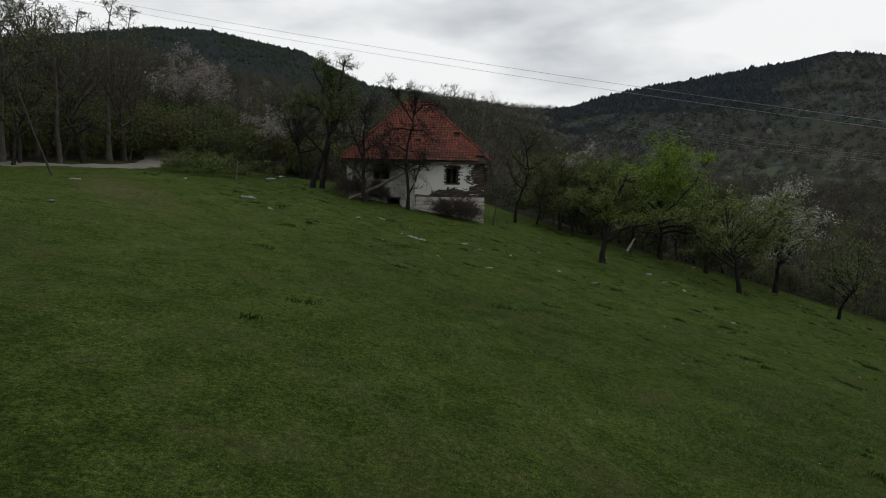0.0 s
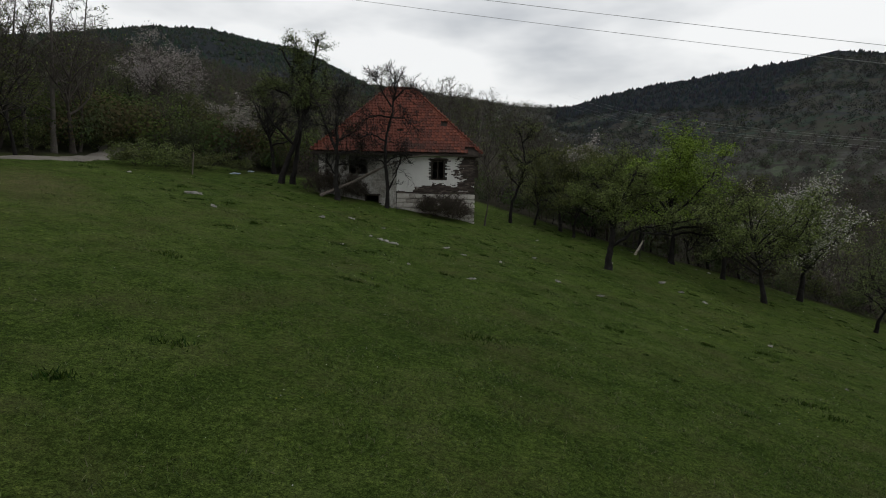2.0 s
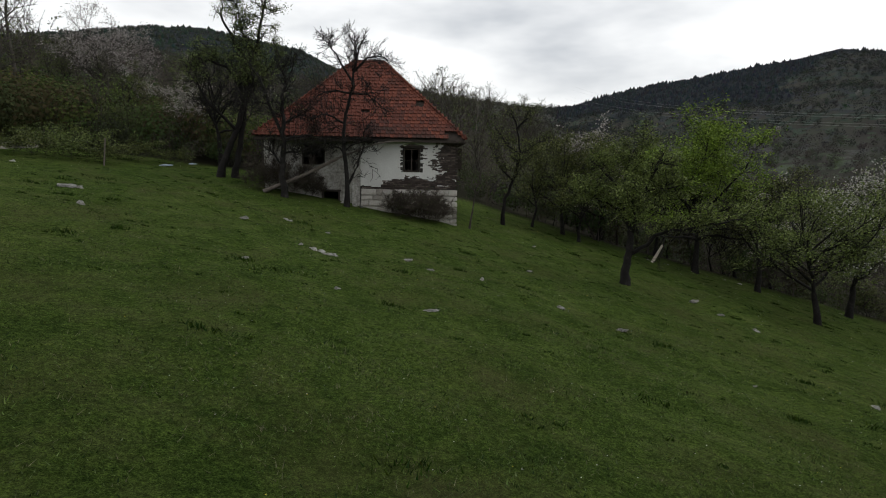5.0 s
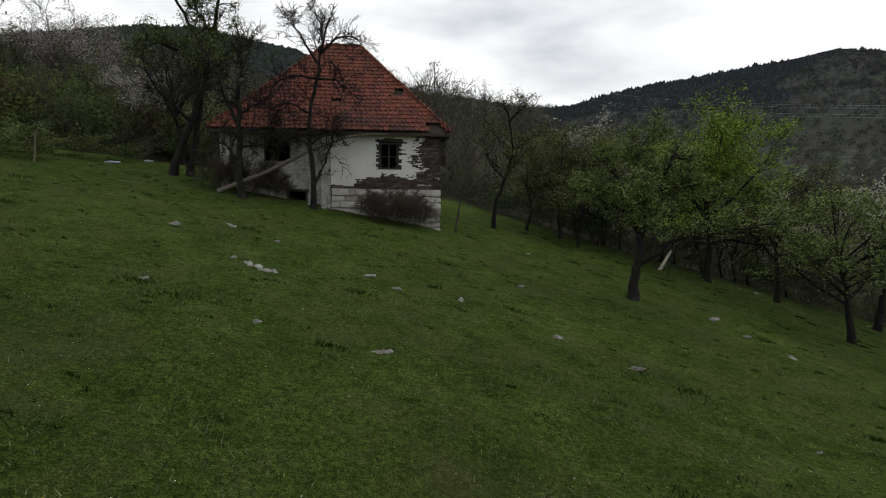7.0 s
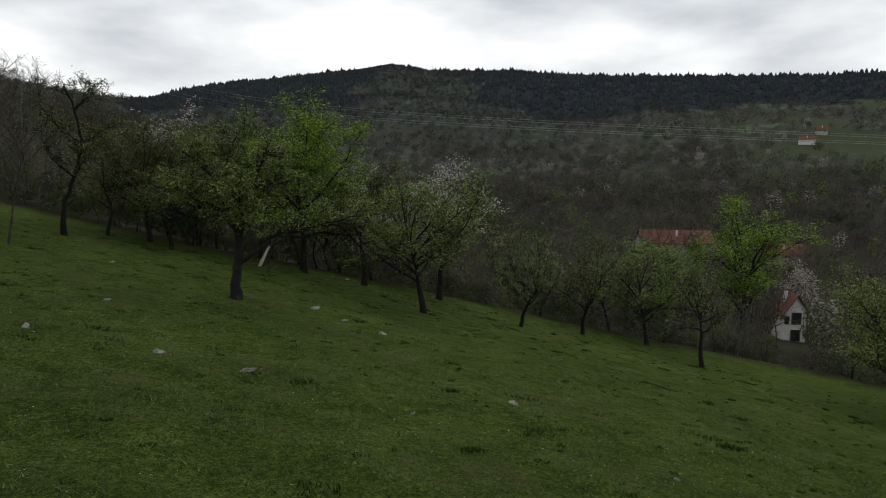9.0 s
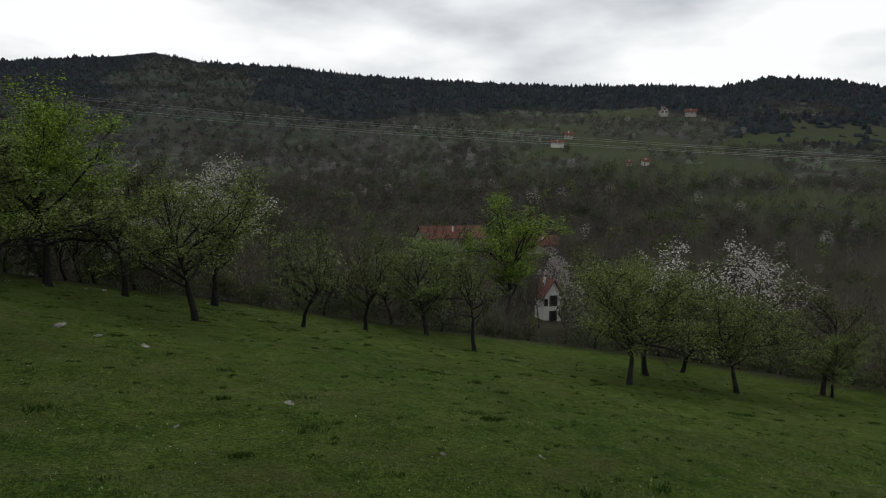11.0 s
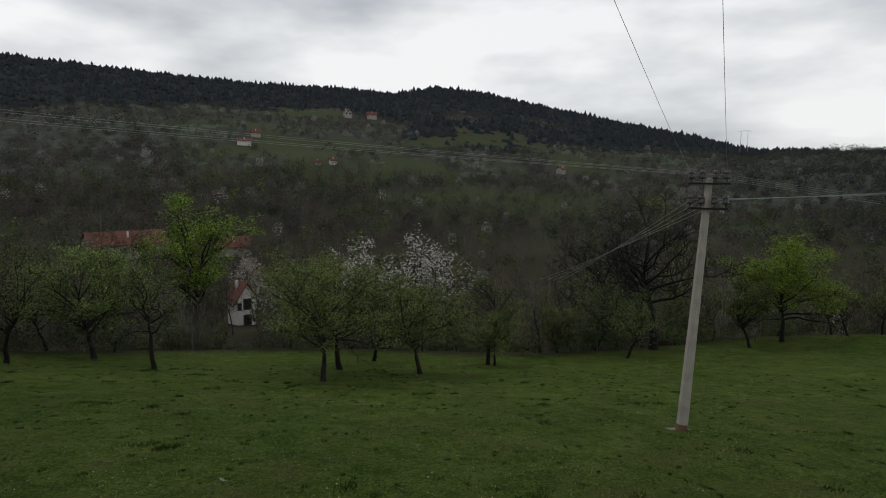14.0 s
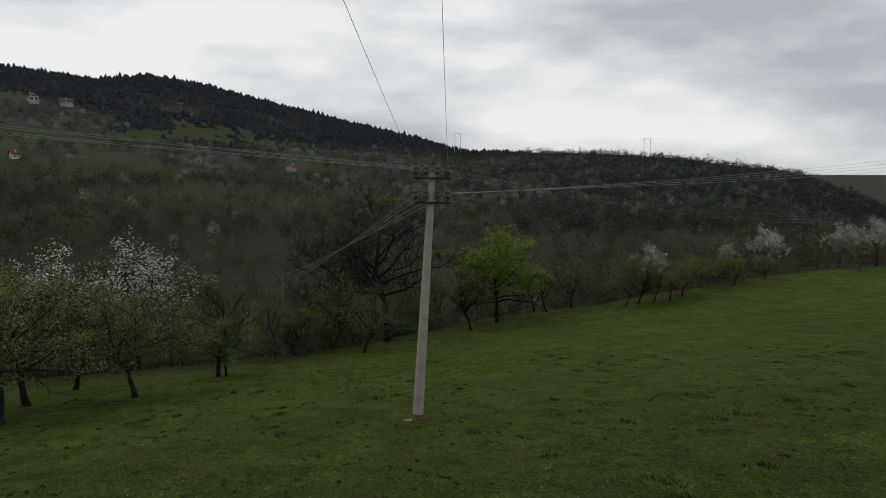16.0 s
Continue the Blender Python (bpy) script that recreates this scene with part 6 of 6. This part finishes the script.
# ---- houses in the valley and on the far slope ----
def village_house(name, label, x, y, wide, deep, wall_h, roof_h, turn, windows=(), lift=0.0, walls=None):
    top = tagged(new(name), label, "house", "village houses")
    top.matrix_basis = pose(x, y, z_at(x, y) + lift, 0, 0, turn)
    w, d = wide / 2, deep / 2
    body = [(-w, -d, -4), (w, -d, -4), (w, d, -4), (-w, d, -4), (-w, -d, wall_h), (w, -d, wall_h), (w, d, wall_h), (-w, d, wall_h), (0, -d, wall_h + roof_h), (0, d, wall_h + roof_h)]
    f = [(0, 1, 5, 8, 4), (1, 2, 6, 5), (2, 3, 7, 9, 6), (3, 0, 4, 7)]
    part("wall", mesh_from("wall", body, f, walls or M_HOUSE_WHITE), top)
    o, e, t = 0.6, 0.5, 0.22
    k = roof_h / w
    for s in (-1, 1):
        p = [(0, -d - e, wall_h + roof_h + 0.05), (s * (w + o), -d - e, wall_h - k * o + 0.05), (s * (w + o), d + e, wall_h - k * o + 0.05), (0, d + e, wall_h + roof_h + 0.05)]
        v = p + [(a, b_, c - t * -1) for a, b_, c in p]
        ff = [(0, 1, 2, 3), (7, 6, 5, 4), (0, 4, 5, 1), (1, 5, 6, 2), (2, 6, 7, 3), (3, 7, 4, 0)]
        part("roof", mesh_from("roof", v, ff, M_HOUSE_ROOF), top, "red tiled roof slope")
    for wx, wz, ww, wh in windows:
        win = boxes("window", [(wx - ww / 2, wx + ww / 2, -d - 0.03, -d + 0.05, wz, wz + wh)], M_DARK_GLASS, top, "dark window")
        for side in (wx - ww / 2 - 0.12, wx + ww / 2):
            boxes("window_frame", [(side, side + 0.12, -d - 0.06, -d + 0.02, wz, wz + wh)], M_OLD_WOOD, win)
    boxes("chimney", [(-w * 0.5 - 0.22, -w * 0.5 + 0.22, -0.22, 0.22, wall_h, wall_h + roof_h + 0.4)], M_HOUSE_WHITE, top)
    return top


village_house("village_house", "narrow white village house with steep red roof among trees", 99.0, 61.6, 3.0, 4.2, 4.9, 2.2, -42, ((0.1, 0.4, 1.2, 1.7), (0.1, 2.9, 1.2, 1.8), (-1.2, 2.9, 0.5, 1.2)), -0.2)
# houses given the dull plaster carry haze and facade shade in their wall colour
village_house("village_house", "long house with a broad brown-red roof half hidden by trees", 168, 129, 11, 20, 3.0, 3.2, 50, ((0, 1, 1.4, 1.4),), 0.4, M_DIRTY_SHADED)
village_house("village_house", "small house with a bright red roof among trees", 181, 102.5, 8, 9, 3.0, 2.6, 20, ((-1.5, 0.8, 1.0, 1.2), (1.5, 0.8, 1.0, 1.2)), -0.8, M_DIRTY_SHADED)
village_house("village_house", "long low white barn with red roof on the far slope", 388.6, 194.7, 4, 8.5, 2.0, 1.4, 22, (), 0.9)
village_house("village_house", "small red-roofed cottage on the far slope", 411, 197, 4.5, 6, 1.6, 2.0, 30, (), 1.0, M_DIRTY_SHADED)
village_house("village_house", "white house with red gable roof high on the far slope", 552, 173.5, 6.4, 6.4, 3.0, 2.6, -60, ((-1.6, 0.6, 1.6, 1.6), (1.6, 0.6, 1.6, 1.6), (0, 2.9, 1.8, 1.4)), 1.6, M_DIRTY_SHADED)
village_house("village_house", "low red-roofed house high on the far slope", 559, 153, 5, 9, 1.8, 2.2, 15, (), 2.0, M_DIRTY_SHADED)
village_house("village_house", "small pale shed on the far slope", 329, 126, 2.2, 2.8, 1.2, 0.8, 10, (), 0.6, M_DIRTY_SHADED)
village_house("village_house", "small red-roofed shed on the far slope", 333, 119, 2.6, 3.6, 1.4, 1.1, 40, (), 0.8)
village_house("village_house", "grey shed beside a hedge on the far slope", 385, -5.5, 4, 5, 1.8, 1.4, 60, (), 0.8, M_DIRTY_SHADED)
village_house("village_house", "small house with red roof above the wood", -87.4, 183.6, 5.0, 7.0, 3.0, 2.0, 25, ((0, 0.8, 1.2, 1.2),), 1.6)

# bare shrub against the front wall
KINDS["wall_shrub"] = (1.6, lambda: make_tree(51, "shrub", "bare reddish-brown shrub growing against the house front", 1.6, 1.15, 0.04, 0.022, 13, 500, M_LEAF_DULL, 0.028, bark=M_BARK_RED, up=0.8, twig=4, sub=7, clump=0.08, low=0.0))
for x, y, h in ((-0.1, 43.55, 1.3), (0.6, 43.4, 1.7), (1.3, 43.5, 1.8), (1.9, 43.7, 1.4), (-5.3, 43.5, 1.9), (-4.3, 43.7, 1.3), (-6.5, 43.2, 1.7)):
    tree("wall_shrub", x, y, h, x * 90)
KINDS["bramble"] = (1.2, lambda: make_tree(52, "bramble_bush", "dense green bramble bush at the end of the track", 1.2, 1.5, 0.05, 0.02, 7, 1500, M_LEAF_DULL, 0.06, clump=0.16, up=0.4, sub=4, twig=2))
for x, y, h in ((-17.0, 41.8, 1.3), (-15.6, 42.6, 1.5), (-14.4, 43.4, 1.1), (-17.8, 44.0, 1.6), (-16.0, 45.2, 1.7), (-14.3, 46.4, 1.4), (-12.9, 47.6, 1.0), (-18.4, 42.6, 1.0)):
    tree("bramble", x, y, h, x * 50)

# ---- grass, flowers and straw on the meadow ----
def grass():
    rng = np.random.default_rng(77)
    n = 560000
    # thickest along the strip that lies nearest, thinning out to the edges
    along = rng.uniform(0, 1, n)
    px, py = 0.6 + 3.6 * along, 2.0 + 15.0 * along
    dist = 4.0 + 26 * rng.random(n) ** 1.35
    az = np.radians(rng.uniform(-42, 152, n))
    x, y = px + dist * np.sin(az), py + dist * np.cos(az)
    clump = patch(x, y, 0.35, 2) + 0.6 * patch(x, y, 1.3, 4)
    keep = (rng.random(n) < 0.25 + 0.75 * np.clip(clump - 0.45, 0, 1)) & ~((x > -7) & (x < 3.4) & (y > 43.6))
    x, y, clump, dist = x[keep], y[keep], clump[keep], dist[keep]
    r = np.hypot(x - CX, y - CY)
    deg = np.degrees(np.arctan2(x - CX, y - CY))
    deg = np.where(deg < -120, deg + 360, deg)
    ok = r < edge_of(deg)
    x, y, clump, dist = x[ok], y[ok], clump[ok], dist[ok]
    m = len(x)
    z = land(x, y)
    straw = rng.random(m) < 0.05 + 0.16 * patch(x, y, 1.9, 8) ** 2
    h = np.where(straw, rng.uniform(0.03, 0.07, m), rng.uniform(0.012, 0.045, m)) * (0.7 + 0.8 * np.clip(clump - 0.4, 0, 1))
    a = rng.uniform(0, 2 * np.pi, m)
    w = np.where(straw, 0.003, rng.uniform(0.0025, 0.0065, m)) * (1 + dist / 16)
    lean = rng.uniform(0.3, 2.0, m)
    b = rng.uniform(0, 2 * np.pi, m)
    base = np.stack([x, y, z - 0.004], -1)
    side = np.stack([np.cos(a) * w, np.sin(a) * w, np.zeros(m)], -1)
    tip = base + np.stack([np.cos(b) * h * lean, np.sin(b) * h * lean, h], -1)
    verts = np.stack([base - side, base + side, tip], 1).reshape(-1, 3)
    col = colours(rng, m, ((0.034, 0.060, 0.011), (0.050, 0.083, 0.017), (0.085, 0.125, 0.036), (0.016, 0.030, 0.007), (0.11, 0.14, 0.06)), (4, 4, 3, 3, 0.6))
    col = np.where(straw[:, None], np.array([[0.15, 0.145, 0.085]]) * rng.uniform(0.6, 1.2, (m, 1)), col)
    me = mesh_from("grass", verts, np.arange(len(verts)).reshape(-1, 3), M_GRASS_BLADE, np.repeat(col, 3, axis=0))
    tagged(new("grass", me), "short grazed green meadow grass with dry straws", "grass", kind="stuff")


grass()


def flowers():
    rng = np.random.default_rng(78)
    n = 16000
    r = 5 + 40 * np.sqrt(rng.random(n))
    az = np.radians(rng.uniform(-45, 140, n))
    x, y = CX + r * np.sin(az), CY + r * np.cos(az) - np.where(rng.random(n) < 0.3, 10, 0)
    keep = (patch(x, y, 2.4, 7) > 0.35) & ~((x > -7) & (x < 3.4) & (y > 43.4))
    x, y = x[keep], y[keep]
    deg = np.degrees(np.arctan2(x - CX, y - CY))
    ok = np.hypot(x - CX, y - CY) < edge_of(np.where(deg < -120, deg + 360, deg)) - 0.5
    x, y = x[ok], y[ok]
    m = len(x)
    z = land(x, y) + rng.uniform(0.03, 0.07, m)
    s = rng.uniform(0.006, 0.011, m)[:, None]
    c = np.stack([x, y, z], -1)
    offs = np.array([(1, 0, 0.2), (0.3, 0.95, 0.0), (-0.8, 0.6, 0.2), (-0.8, -0.6, 0.0), (0.3, -0.95, 0.2)])
    verts = (c[:, None, :] + offs[None] * s[:, None, :]).reshape(-1, 3)
    faces = np.arange(m)[:, None] * 5 + np.arange(5)[None]
    col = colours(rng, m, ((0.62, 0.62, 0.58), (0.55, 0.45, 0.05)), (4, 2))
    me = mesh_from("meadow_flowers", verts, faces, M_GRASS_BLADE, np.repeat(col, 5, axis=0))
    tagged(new("meadow_flowers", me), "tiny white daisies and yellow dandelions in the grass", "flowers", kind="stuff")


flowers()


def tufts():
    """Coarse dark tufts that the animals left."""
    rng = np.random.default_rng(79)
    spots = [(-2.9, 15.2, 0.22), (-3.6, 13.4, 0.15), (20.6, 5.8, 0.2), (22.5, 1.5, 0.3), (10.5, 20.5, 0.25), (6.5, 24.0, 0.3), (2.2, 19.5, 0.25), (-5.5, 21.0, 0.25), (16.0, 14.0, 0.3), (9.0, 12.0, 0.2)]
    for _ in range(130):
        az, r = rng.uniform(-45, 140), 5 + 34 * math.sqrt(rng.random())
        x, y = polar(az, r)
        if r < float(edge_of(az)) - 1 and not (-8 < x < 4 and y > 42):
            spots.append((x, y, rng.uniform(0.10, 0.32)))
    for _ in range(1500):
        az, r = rng.uniform(-45, 140), 4 + 38 * math.sqrt(rng.random())
        x, y = polar(az, r)
        if r < float(edge_of(az)) - 1 and not (-8 < x < 4 and y > 42):
            spots.append((x, y, rng.uniform(0.04, 0.10)))
    tri, cols = [], []
    for x, y, w in spots:
        k = 70 if w > 0.1 else 22
        px, py = x + rng.normal(0, w, k), y + rng.normal(0, w * 0.6, k)
        z = land(px, py)
        h = rng.uniform(0.05, 0.13, k) * (1.0 if w > 0.1 else 0.55)
        a = rng.uniform(0, 2 * np.pi, k)
        b = rng.uniform(0, 2 * np.pi, k)
        base = np.stack([px, py, z - 0.005], -1)
        side = np.stack([np.cos(a), np.sin(a), 0 * a], -1) * 0.014
        tip = base + np.stack([np.cos(b) * h * 0.6, np.sin(b) * h * 0.6, h], -1)
        tri.append(np.stack([base - side, base + side, tip], 1).reshape(-1, 3))
        cols.append(np.repeat(colours(rng, k, ((0.017, 0.037, 0.005), (0.030, 0.052, 0.007)), (2, 1)), 3, axis=0))
    verts = np.vstack(tri)
    me = mesh_from("grass_tufts", verts, np.arange(len(verts)).reshape(-1, 3), M_GRASS_BLADE, np.vstack(cols))
    tagged(new("grass_tufts", me), "coarse darker grass tufts on the grazed meadow", "grass", kind="stuff")


tufts()
